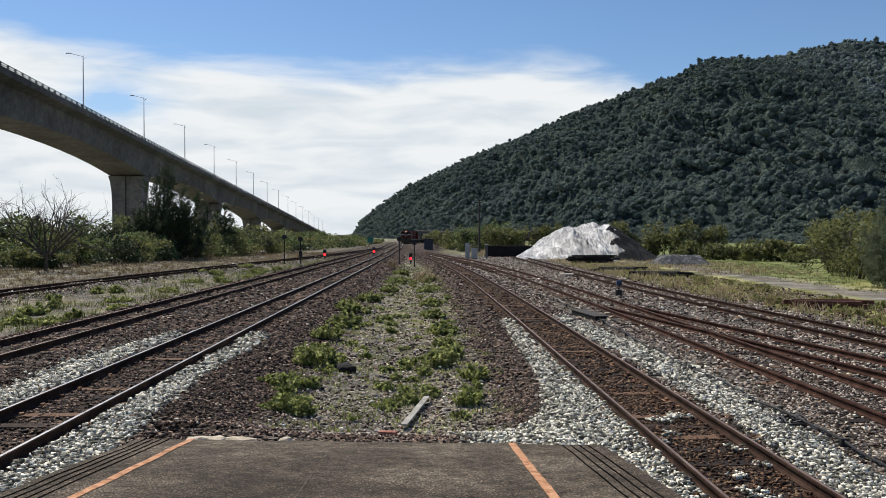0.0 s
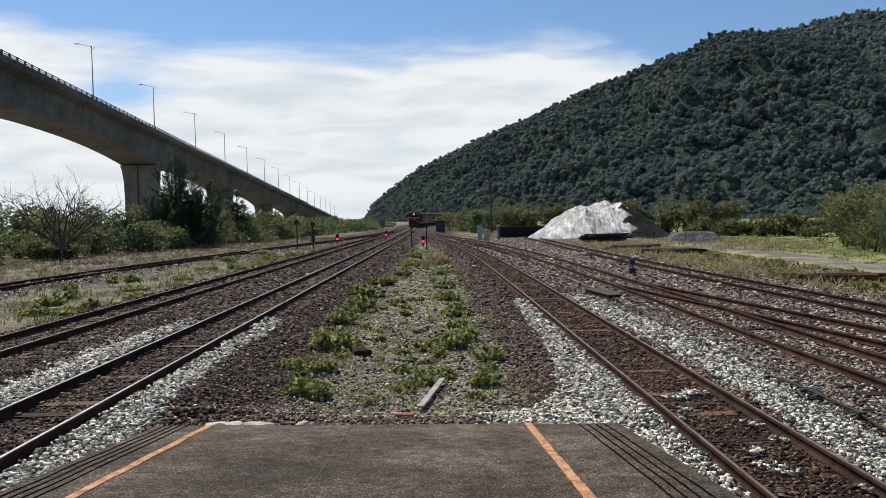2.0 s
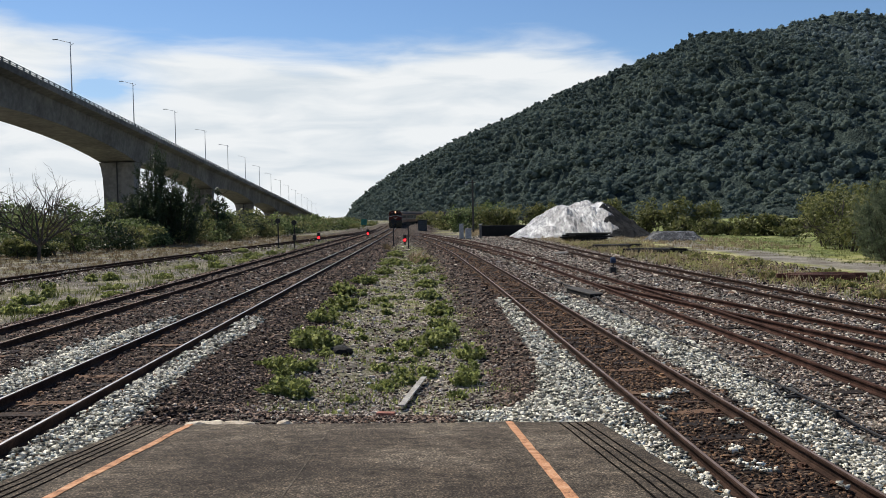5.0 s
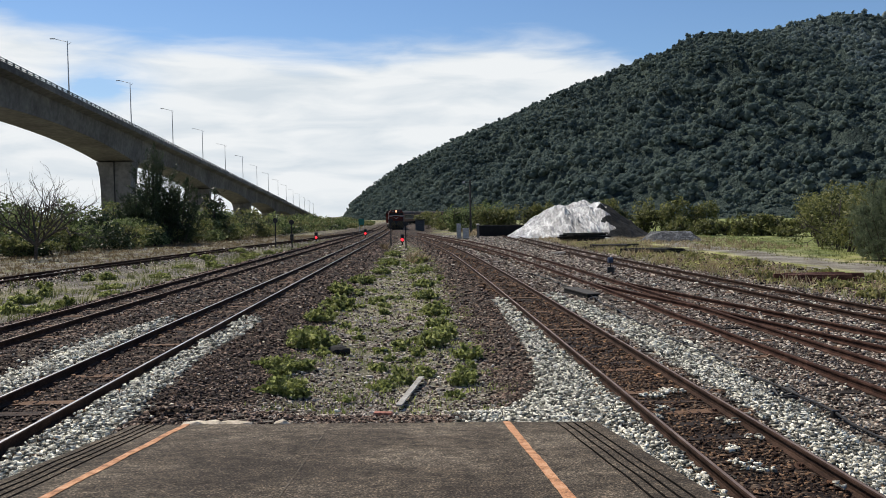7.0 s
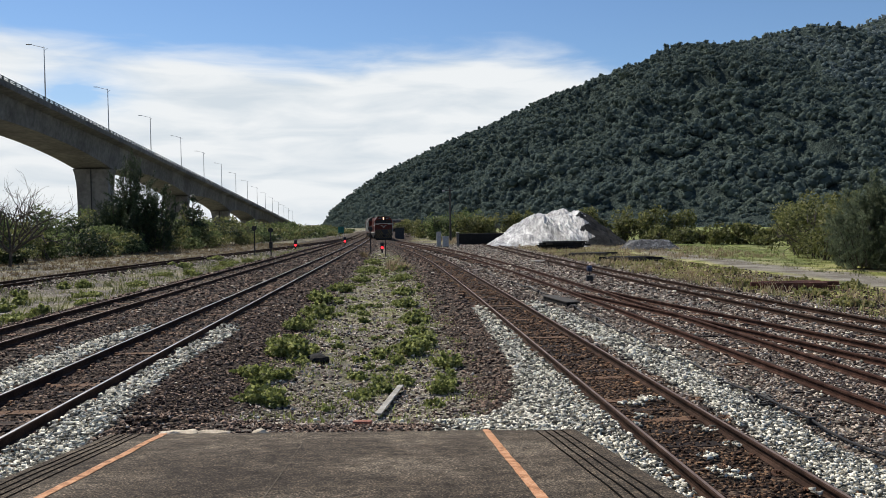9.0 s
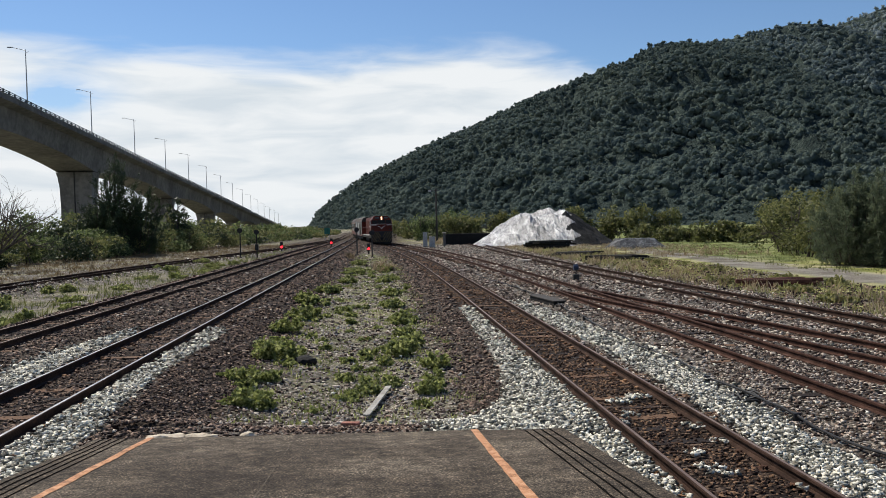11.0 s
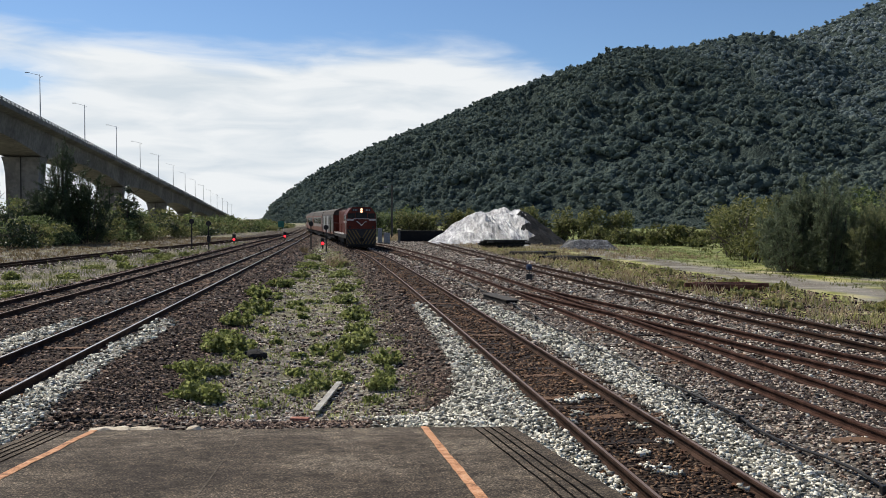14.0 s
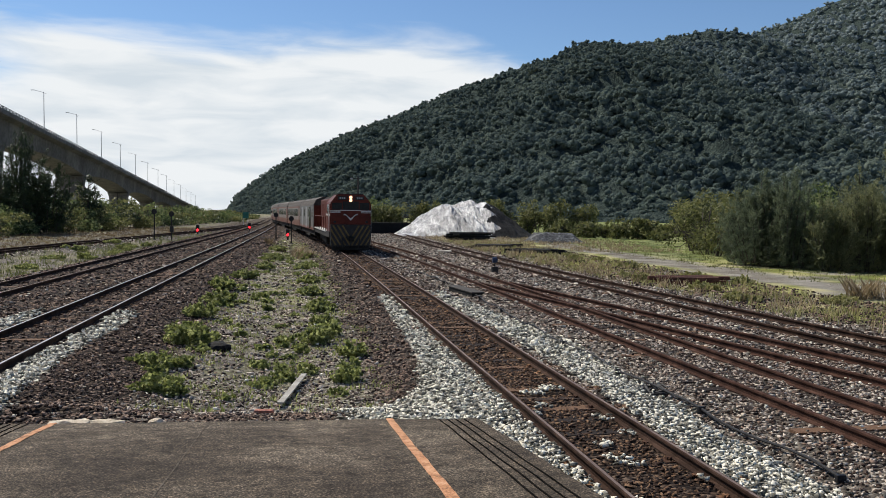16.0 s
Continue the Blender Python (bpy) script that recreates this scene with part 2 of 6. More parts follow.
M = {
    "ground": ground_material(),
    "platform": platform_material(),
    "groove": material("dark_groove", ((0.006, 0.006, 0.006), (0.011, 0.010, 0.009), (0.02, 0.018, 0.016)), 1.0, 2, 30, 0.2, spec=0.0),
    "orange_line": material("faded_orange_paint", ((0.15, 0.075, 0.040), (0.50, 0.235, 0.110), (0.62, 0.38, 0.23)), 0.85, 9, 60, 0.4, depth=0.003),
    "concrete": material("weathered_concrete", ((0.072, 0.070, 0.067), (0.125, 0.122, 0.117), (0.195, 0.190, 0.180)), 0.9, 0.10, 0.9, 0.25, depth=0.03),
    "concrete_pale": material("pale_concrete", ((0.34, 0.31, 0.26), (0.48, 0.45, 0.40), (0.62, 0.59, 0.54)), 0.9, 3, 30, 0.4),
    "stone_white": material("pale_ballast_stone", ((0.125, 0.120, 0.098), (0.45, 0.430, 0.355), (0.86, 0.82, 0.69)), 0.85, 6, 40, 0.3, per="island"),
    "stone_brown": material("brown_ballast_stone", ((0.015, 0.007, 0.005), (0.050, 0.027, 0.019), (0.26, 0.18, 0.135)), 0.9, 6, 40, 0.3, per="island"),
    "stone_rust": material("rust_stained_stone", ((0.030, 0.014, 0.008), (0.080, 0.041, 0.023), (0.20, 0.118, 0.068)), 0.9, 6, 40, 0.3, per="island"),
    "stone_grey": material("grey_ballast_stone", ((0.060, 0.042, 0.033), (0.20, 0.155, 0.124), (0.56, 0.48, 0.40)), 0.9, 6, 40, 0.3, per="island"),
    "rail_rust": material("rusty_rail_steel", ((0.018, 0.010, 0.008), (0.040, 0.023, 0.016), (0.080, 0.047, 0.034)), 0.9, 3, 50, 0.3, depth=0.004, spec=0.1),
    "rail_red": material("red_rusted_rail", ((0.024, 0.012, 0.009), (0.056, 0.028, 0.020), (0.110, 0.060, 0.045)), 0.9, 3, 50, 0.3, depth=0.004, spec=0.1),
    "rail_head": material("polished_rail_head", ((0.30, 0.27, 0.25), (0.42, 0.39, 0.37), (0.55, 0.53, 0.51)), 0.32, 2, 60, 0.05, metal=0.9),
    "rail_worn": material("dull_worn_rail_head", ((0.14, 0.095, 0.075), (0.21, 0.15, 0.12), (0.30, 0.23, 0.19)), 0.55, 2, 60, 0.05, metal=0.4),
    # backlit look of the viaduct railing put into its colour; hut's own grey
    "railing": material("dark_grey_railing", ((0.03, 0.036, 0.042), (0.05, 0.058, 0.066), (0.08, 0.09, 0.10)), 0.6, 4, 40, 0.1),
    "sleeper": material("old_timber_sleeper", ((0.018, 0.012, 0.010), (0.050, 0.031, 0.023), (0.15, 0.085, 0.050)), 0.95, 5, 45, 0.6, per="object"),
    "timber_dark": material("dark_creosoted_timber", ((0.010, 0.010, 0.010), (0.026, 0.024, 0.023), (0.06, 0.055, 0.05)), 0.9, 4, 40, 0.5, per="object"),
    "timber_grey": material("bleached_board", ((0.22, 0.20, 0.17), (0.36, 0.34, 0.30), (0.50, 0.48, 0.44)), 0.9, 5, 70, 0.4),
    "rust_plate": material("red_rusted_steel", ((0.03, 0.013, 0.009), (0.085, 0.033, 0.022), (0.17, 0.075, 0.05)), 0.85, 3, 40, 0.4),
    "black": material("black_rubber", ((0.006, 0.006, 0.007), (0.012, 0.012, 0.013), (0.025, 0.025, 0.027)), 0.6, 5, 50, 0.2),
    "black_steel": material("black_painted_steel", ((0.008, 0.008, 0.009), (0.016, 0.016, 0.018), (0.03, 0.03, 0.032)), 0.55, 5, 50, 0.15),
    "grey_steel": material("grey_painted_steel", ((0.22, 0.23, 0.23), (0.34, 0.35, 0.35), (0.45, 0.46, 0.46)), 0.6, 4, 40, 0.15),
    "galvanised": material("galvanised_steel", ((0.30, 0.31, 0.32), (0.42, 0.43, 0.44), (0.52, 0.53, 0.54)), 0.5, 4, 40, 0.1, metal=0.5),
    "red_lamp": material("red_signal_lamp", ((0.6, 0.02, 0.02),) * 3, 0.4, emit=((1.0, 0.02, 0.03), 4.0)),
    "head_lamp": material("warm_head_lamp", ((0.9, 0.8, 0.6),) * 3, 0.4, emit=((1.0, 0.40, 0.22), 3.0)),
    "green_sign": material("green_sign_board", ((0.02, 0.12, 0.09), (0.03, 0.17, 0.13), (0.05, 0.22, 0.17)), 0.6, 4, 40, 0.1),
    "loco_red": material("orange_red_locomotive_paint", ((0.055, 0.0085, 0.005), (0.092, 0.0145, 0.008), (0.135, 0.030, 0.018)), 0.55, 1.5, 30, 0.08, spec=0.18),
    "loco_white": material("white_stripe_paint", ((0.36, 0.34, 0.31), (0.50, 0.48, 0.45), (0.62, 0.60, 0.57)), 0.5, 3, 30, 0.05),
    "loco_yellow": material("yellow_warning_paint", ((0.07, 0.046, 0.014), (0.115, 0.076, 0.022), (0.17, 0.12, 0.045)), 0.6, 3, 30, 0.05),
    "under": material("grimy_underframe", ((0.005, 0.0045, 0.004), (0.010, 0.009, 0.008), (0.022, 0.02, 0.017)), 0.85, 3, 30, 0.3),
    "coach_cream": material("cream_coach_paint", ((0.17, 0.145, 0.125), (0.24, 0.21, 0.185), (0.31, 0.28, 0.25)), 0.5, 2, 30, 0.05, spec=0.5),
    "coach_orange": material("orange_coach_paint", ((0.11, 0.035, 0.02), (0.16, 0.055, 0.032), (0.22, 0.09, 0.06)), 0.45, 2, 30, 0.05, spec=0.5),
    "coach_silver": material("dull_silver_van_side", ((0.085, 0.082, 0.078), (0.13, 0.127, 0.12), (0.19, 0.185, 0.175)), 0.5, 2, 30, 0.05),
    "coach_roof": material("sooty_coach_roof", ((0.032, 0.025, 0.021), (0.055, 0.044, 0.037), (0.09, 0.075, 0.064)), 0.8, 2, 30, 0.1),
    "glass": material("dark_window_glass", ((0.012, 0.014, 0.016), (0.018, 0.02, 0.022), (0.028, 0.03, 0.033)), 0.2, 2, 20, 0.0, spec=0.1),
    # grey streaks down the slope are the shade of creases, painted in
    "sheet": material("white_sheet_shaded_creases", ((0.055, 0.056, 0.06), (0.27, 0.27, 0.275), (0.70, 0.70, 0.69)), 0.45, 1.1, 3.2, 1.0, depth=0.22, spec=0.5, stretch=(1.3, 0.4, 0.4)),
    "net": material("black_shade_net", ((0.008, 0.009, 0.010), (0.018, 0.019, 0.020), (0.042, 0.043, 0.045)), 0.95, 0.8, 9, 0.8, depth=0.12, spec=0.1),
    "gravel_heap": material("grey_gravel", ((0.03, 0.031, 0.033), (0.085, 0.087, 0.09), (0.28, 0.285, 0.29)), 0.9, 1.5, 7, 1.0, depth=0.2),
    "kerb_cream": material("cream_broken_concrete", ((0.36, 0.29, 0.20), (0.58, 0.49, 0.37), (0.74, 0.66, 0.53)), 0.9, 6, 40, 0.4),
    "seam": material("pale_asphalt_seam", ((0.06, 0.05, 0.04), (0.105, 0.09, 0.072), (0.19, 0.165, 0.135)), 1.0, 8, 70, 0.3, depth=0.004, spec=0.05),
    "brick": material("worn_red_brick", ((0.20, 0.075, 0.05), (0.34, 0.14, 0.10), (0.46, 0.22, 0.16)), 0.9, 9, 60, 0.4),
    "blue_paint": material("dull_blue_paint", ((0.012, 0.022, 0.05), (0.02, 0.038, 0.085), (0.04, 0.07, 0.13)), 0.5, 5, 50, 0.1),
    "tie_plate": material("orange_rusted_plate", ((0.06, 0.026, 0.013), (0.16, 0.075, 0.035), (0.30, 0.17, 0.09)), 0.9, 7, 50, 0.4, per="object"),
    "bark": material("grey_brown_bark", ((0.03, 0.024, 0.019), (0.07, 0.058, 0.048), (0.13, 0.112, 0.096)), 0.95, 3, 30, 0.6),
    # same blue tint as the hill leaves, whose colours carry haze
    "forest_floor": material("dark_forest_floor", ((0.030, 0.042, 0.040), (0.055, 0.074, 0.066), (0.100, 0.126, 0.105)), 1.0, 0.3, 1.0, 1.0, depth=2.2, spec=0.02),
}


def leaf_material(name, dark, mid, light, through=0.25, relief=0.0, rough=0.55, spec=0.3, patch=0.6, tint=""):
    """Leaves: colour differs from leaf to leaf and from clump to clump; some light passes through."""
    mat = bpy.data.materials.new(name)
    mat.use_nodes = True
    nt = mat.node_tree
    b = nt.nodes["Principled BSDF"]
    out = nt.nodes["Material Output"]
    N, L = nt.nodes.new, nt.links.new
    g, n, tc = N("ShaderNodeNewGeometry"), N("ShaderNodeTexNoise"), N("ShaderNodeTexCoord")
    n.inputs["Scale"].default_value, n.inputs["Detail"].default_value = patch, 3 if patch > 0.1 else 6
    L(tc.outputs["Object"], n.inputs["Vector"])
    a = N("ShaderNodeMath")
    a.operation = "MULTIPLY_ADD"
    if tint:            # one value for each tree
        at = N("ShaderNodeAttribute")
        at.attribute_name = tint
        L(at.outputs["Fac"], a.inputs[0])
    else:
        L(g.outputs["Random Per Island"], a.inputs[0])
    a.inputs[1].default_value = 0.55
    s = N("ShaderNodeMath")
    s.operation = "MULTIPLY_ADD"
    L(n.outputs[0], s.inputs[0])
    s.inputs[1].default_value, s.inputs[2].default_value = 0.9, -0.22
    L(s.outputs[0], a.inputs[2])
    r = N("ShaderNodeValToRGB")
    e = r.color_ramp.elements
    e[0].position, e[0].color = 0.15, (*dark, 1)
    e[1].position, e[1].color = 0.90, (*light, 1)
    e.new(0.5).color = (*mid, 1)
    L(a.outputs[0], r.inputs[0])
    L(r.outputs[0], b.inputs["Base Color"])
    b.inputs["Roughness"].default_value = rough
    b.inputs["Specular IOR Level"].default_value = spec
    if relief:
        bn, bp = N("ShaderNodeTexNoise"), N("ShaderNodeBump")
        bn.inputs["Scale"].default_value, bn.inputs["Detail"].default_value = 1.1, 5
        L(tc.outputs["Object"], bn.inputs["Vector"])
        bp.inputs["Strength"].default_value, bp.inputs["Distance"].default_value = 0.9, relief
        L(bn.outputs[0], bp.inputs["Height"])
        L(bp.outputs[0], b.inputs["Normal"])
    if through:
        t, mx = N("ShaderNodeBsdfTranslucent"), N("ShaderNodeMixShader")
        L(r.outputs[0], t.inputs[0])
        mx.inputs[0].default_value = through
        L(b.outputs[0], mx.inputs[1])
        L(t.outputs[0], mx.inputs[2])
        L(mx.outputs[0], out.inputs[0])
    return mat


M["leaf"] = leaf_material("green_leaves", (0.044, 0.066, 0.024), (0.118, 0.158, 0.055), (0.31, 0.345, 0.16), 0.45, 0.0, 0.6, 0.35)
M["leaf_yellow"] = leaf_material("yellow_green_leaves", (0.052, 0.064, 0.022), (0.142, 0.152, 0.052), (0.31, 0.30, 0.13), 0.45, 0.0, 0.6, 0.35)
M["leaf_dark"] = leaf_material("dark_needles", (0.018, 0.030, 0.013), (0.038, 0.058, 0.026), (0.085, 0.112, 0.052), 0.25)
M["leaf_pine"] = leaf_material("blue_green_needles", (0.062, 0.082, 0.050), (0.120, 0.152, 0.090), (0.24, 0.27, 0.16), 0.5)
M["leaf_casuarina"] = leaf_material("olive_needles", (0.090, 0.108, 0.056), (0.180, 0.200, 0.100), (0.34, 0.34, 0.18), 0.5)
M["weed"] = leaf_material("fresh_weed_leaves", (0.080, 0.097, 0.028), (0.225, 0.256, 0.080), (0.52, 0.53, 0.24), 0.58)
M["grass"] = leaf_material("mixed_grass", (0.15, 0.16, 0.05), (0.30, 0.29, 0.11), (0.50, 0.45, 0.26), 0.5)
M["grass_green"] = leaf_material("sparse_green_grass", (0.06, 0.075, 0.02), (0.13, 0.145, 0.045), (0.25, 0.24, 0.10), 0.4)
M["grass_red"] = leaf_material("reddish_dry_grass", (0.08, 0.055, 0.030), (0.17, 0.125, 0.068), (0.30, 0.24, 0.145), 0.4)
M["grass_dry"] = leaf_material("dry_grass", (0.15, 0.105, 0.055), (0.30, 0.235, 0.14), (0.52, 0.44, 0.31), 0.45)

# aerial haze put into the leaf colours: bluer and paler with distance
M["hill_leaf"] = leaf_material("hazed_hillside_leaves", (0.098, 0.130, 0.122), (0.136, 0.174, 0.153), (0.205, 0.242, 0.190), 0.40, 0.25, 0.95, 0.03, 0.03, "tint")
M["ridge_leaf"] = leaf_material("hazed_farther_hillside_leaves", (0.175, 0.218, 0.220), (0.220, 0.268, 0.252), (0.290, 0.330, 0.265), 0.4, 0.3, 0.95, 0.03, 0.02, "tint")
M["mountain_leaf"] = leaf_material("hazed_mountain_scrub_leaves", (0.255, 0.305, 0.315), (0.300, 0.350, 0.345), (0.365, 0.405, 0.365), 0.4, 0.4, 0.95, 0.03, 0.015, "tint")


# ---------------------------------------------------------------- building tools
def mesh_object(name, verts, faces, mat, parent=None, label="", smooth=False):
    me = bpy.data.meshes.new(name)
    me.from_pydata(verts if isinstance(verts, list) else [tuple(v) for v in verts], [], faces)
    me.materials.append(mat)
    if smooth:
        me.polygons.foreach_set("use_smooth", [True] * len(me.polygons))
    ob = new(name, me)
    ob.parent = parent
    return tagged(ob, label)


def big_mesh(name, verts, polys, mat, parent=None):
    """From numpy arrays: verts (n, 3), polys (m, k) with one k."""
    me = bpy.data.meshes.new(name)
    m_, k = polys.shape
    me.vertices.add(len(verts))
    me.vertices.foreach_set("co", np.ascontiguousarray(verts, dtype=np.float32).ravel())
    me.loops.add(m_ * k)
    me.loops.foreach_set("vertex_index", np.ascontiguousarray(polys, dtype=np.int32).ravel())
    me.polygons.add(m_)
    me.polygons.foreach_set("loop_start", np.arange(0, m_ * k, k, dtype=np.int32))
    me.update(calc_edges=True)
    me.materials.append(mat)
    ob = new(name, me)
    ob.parent = parent
    return ob


def part(name, bm, mat, parent=None, label="", smooth=False):
    me = bpy.data.meshes.new(name)
    bm.to_mesh(me)
    bm.free()
    me.materials.append(mat)
    if smooth:
        me.polygons.foreach_set("use_smooth", [True] * len(me.polygons))
    ob = new(name, me)
    ob.parent = parent
    return tagged(ob, label)


def leaf_quads(c, size, rng, up=0.25, long=1.0, slim=0.45):
    """Leaves of about size at the points c, turned at random."""
    n = len(c)
    u = rng.normal(size=(n, 3))
    u[:, 2] += up
    u /= np.linalg.norm(u, axis=1)[:, None]
    w = np.cross(u, rng.normal(size=(n, 3)))
    w /= np.linalg.norm(w, axis=1)[:, None]
    s = size * rng.uniform(0.6, 1.4, (n, 1))
    q = np.stack([c - u * s * long, c + w * s * slim, c + u * s * long, c - w * s * slim], 1)
    return q.reshape(-1, 3)


def box(x0, x1, y0, y1, z0, z1, bev=0.0, bm=None):
    bm = bm or bmesh.new()
    r = bmesh.ops.create_cube(bm, size=1.0)
    bmesh.ops.scale(bm, vec=(x1 - x0, y1 - y0, z1 - z0), verts=r["verts"])
    bmesh.ops.translate(bm, vec=((x0 + x1) / 2, (y0 + y1) / 2, (z0 + z1) / 2), verts=r["verts"])
    if bev:
        es = list({e for v in r["verts"] for e in v.link_edges})
        bmesh.ops.bevel(bm, geom=es, offset=bev, segments=2, affect="EDGES", profile=0.6)
    return bm


def rod(p, q, r0, r1=None, n=8, bm=None):
    bm = bm or bmesh.new()
    p, q = Vector(p), Vector(q)
    d = q - p
    c = bmesh.ops.create_cone(bm, cap_ends=True, segments=n, radius1=r0, radius2=r0 if r1 is None else r1, depth=d.length)
    bmesh.ops.transform(bm, matrix=Matrix.Translation((p + q) / 2) @ d.to_track_quat("Z", "Y").to_matrix().to_4x4(), verts=c["verts"])
    return bm


def base(name, x, y, z, label, category, group="", turn=0.0):
    ob = new(name)
    ob.empty_display_size = 0.2
    ob.matrix_world = pose(x, y, z, 0, 0, turn)
    return tagged(ob, label, category, group)


def sweep(name, pts, profile, mat, parent=None, closed=True, label=""):
    """A constant profile [(side, up)] along level points (x, y, z)."""
    pts = np.array(pts, float)
    t = np.gradient(pts[:, :2], axis=0)
    t /= np.linalg.norm(t, axis=1)[:, None]
    side = np.stack([t[:, 1], -t[:, 0]], 1)
    k = len(profile)
    v = np.concatenate([np.concatenate([pts[:, :2] + s * side, pts[:, 2:] + u], 1)[:, None] for s, u in profile], 1).reshape(-1, 3)
    f = []
    for i in range(len(pts) - 1):
        for j in range(k if closed else k - 1):
            a, b = i * k + j, i * k + (j + 1) % k
            f.append((a, b, b + k, a + k))
    if closed:
        f += [tuple(range(k))[::-1], tuple(range((len(pts) - 1) * k, len(pts) * k))]
    return mesh_object(name, v, f, mat, parent, label)


# ---------------------------------------------------------------- plan of the tracks
def smooth_line(pts, step=2.0):
    """A smooth line x(y) through the plan points (y, x), as an array of (x, y)."""
    p = np.array(pts, float)
    y, x = p[:, 0], p[:, 1]
    m = np.gradient(x, y)
    ys = np.arange(y[0], y[-1] + 1e-6, step)
    i = np.clip(np.searchsorted(y, ys, "right") - 1, 0, len(y) - 2)
    h = y[i + 1] - y[i]
    u = (ys - y[i]) / h
    xs = (2 * u**3 - 3 * u**2 + 1) * x[i] + (u**3 - 2 * u**2 + u) * h * m[i] + (-2 * u**3 + 3 * u**2) * x[i + 1] + (u**3 - u**2) * h * m[i + 1]
    return np.stack([xs, ys], 1)


LEFT_RISE = 0.29        # the tracks beyond the platform's other side lie a little higher
R1 = smooth_line([(-60, 5.3), (-20, 4.15), (6, 3.40), (15, 3.13), (30, 2.68), (42, 2.26), (57, 1.60), (76, 0.28), (96, -1.55), (124, -4.5), (144, -6.5), (168, -8.3), (190, -9.3), (210, -9.6), (232, -8.2), (252, -4.5), (272, 1.2), (292, 9.0), (312, 19.0), (340, 36.0)])
R2 = smooth_line([(-40, 8.6), (6, 7.04), (15, 6.75), (30, 6.23), (40, 5.80), (60, 4.61), (80, 2.79), (96, 0.75), (112, -1.6), (124, -3.4)])
R3 = smooth_line([(-30, 15.5), (6, 10.2), (15, 8.83), (20, 8.03), (26, 7.0), (31, 6.20)])
R4 = smooth_line([(-30, 15.5), (6, 11.96), (15, 11.19), (30, 10.21), (40, 9.74), (60, 9.14), (80, 8.87), (100, 8.75), (120, 8.7)])
L1 = smooth_line([(-60, -3.6), (6, -5.06), (20, -5.30), (40, -5.61), (60, -5.92), (80, -6.25), (110, -6.9), (140, -7.7), (170, -8.8), (210, -10.8), (260, -14.0)])
L2 = smooth_line([(-60, -7.6), (6, -8.80), (20, -8.97), (40, -9.15), (60, -9.30), (80, -9.43), (110, -9.7), (150, -10.6), (210, -13.0), (260, -16.5)])
L3 = smooth_line([(-20, -16.2), (20, -17.4), (30, -17.6), (40, -17.4), (60, -15.9), (80, -13.9), (100, -12.3), (120, -11.2), (140, -10.7)])
TRACKS = {"R1": R1, "R2": R2, "R3": R3, "R4": R4, "L1": L1, "L2": L2, "L3": L3}


def sm(a, b, x):
    u = np.clip((np.asarray(x, float) - a) / (b - a), 0, 1)
    return u * u * (3 - 2 * u)


def rise(x):
    return LEFT_RISE * (1 - sm(-4.2, -1.0, x))


def off(track, x, y):
    """Distance across from the centre of a track; large where it has none."""
    t = TRACKS[track]
    d = np.abs(np.asarray(x) - np.interp(y, t[:, 1], t[:, 0]))
    return np.where((np.asarray(y) > t[-1, 1] + 2) | (np.asarray(y) < t[0, 1] - 2), 99.0, d)


def wobble(x, y, s, seed=0.0):
    """Cheap smooth noise between about -1 and 1."""
    x, y = np.asarray(x, float) / s, np.asarray(y, float) / s
    return (np.sin(1.7 * x + 2.3 * y + seed) + np.sin(3.1 * x - 1.3 * y + 1.3 + seed) + np.sin(-2.2 * x + 4.1 * y + 2.1 * seed) + np.sin(5.3 * x + 4.7 * y + 0.7)) / 4


def ground_height(x, y):
    x, y = np.asarray(x, float), np.asarray(y, float)
    z = np.full(np.broadcast(x, y).shape, -0.36)
    for k in ("R1", "L1", "L2", "L3"):
        z = np.maximum(z, -0.36 + 0.22 * (1 - sm(1.15, 2.3, off(k, x, y))))
    yard = sm(2.5, 4.0, x - np.interp(y, R1[:, 1], R1[:, 0]) + 1.2)
    z = np.maximum(z, -0.36 + 0.22 * yard)
    heap = (1 - sm(9.6, 12.5, y)) * (1 - sm(2.2, 3.4, np.abs(x + 0.9)))
    z = np.maximum(z, -0.36 + 0.46 * heap)
    z = z + 0.02 * wobble(x, y, 0.9) + 0.05 * wobble(x, y, 5.0, 2) * sm(10, 14, np.abs(x))
    z = z + rise(x)
    end = (x > -3.7) & (x < 1.95) & (y < 10.1)
    return np.where(end, np.minimum(z, 0.19), z)


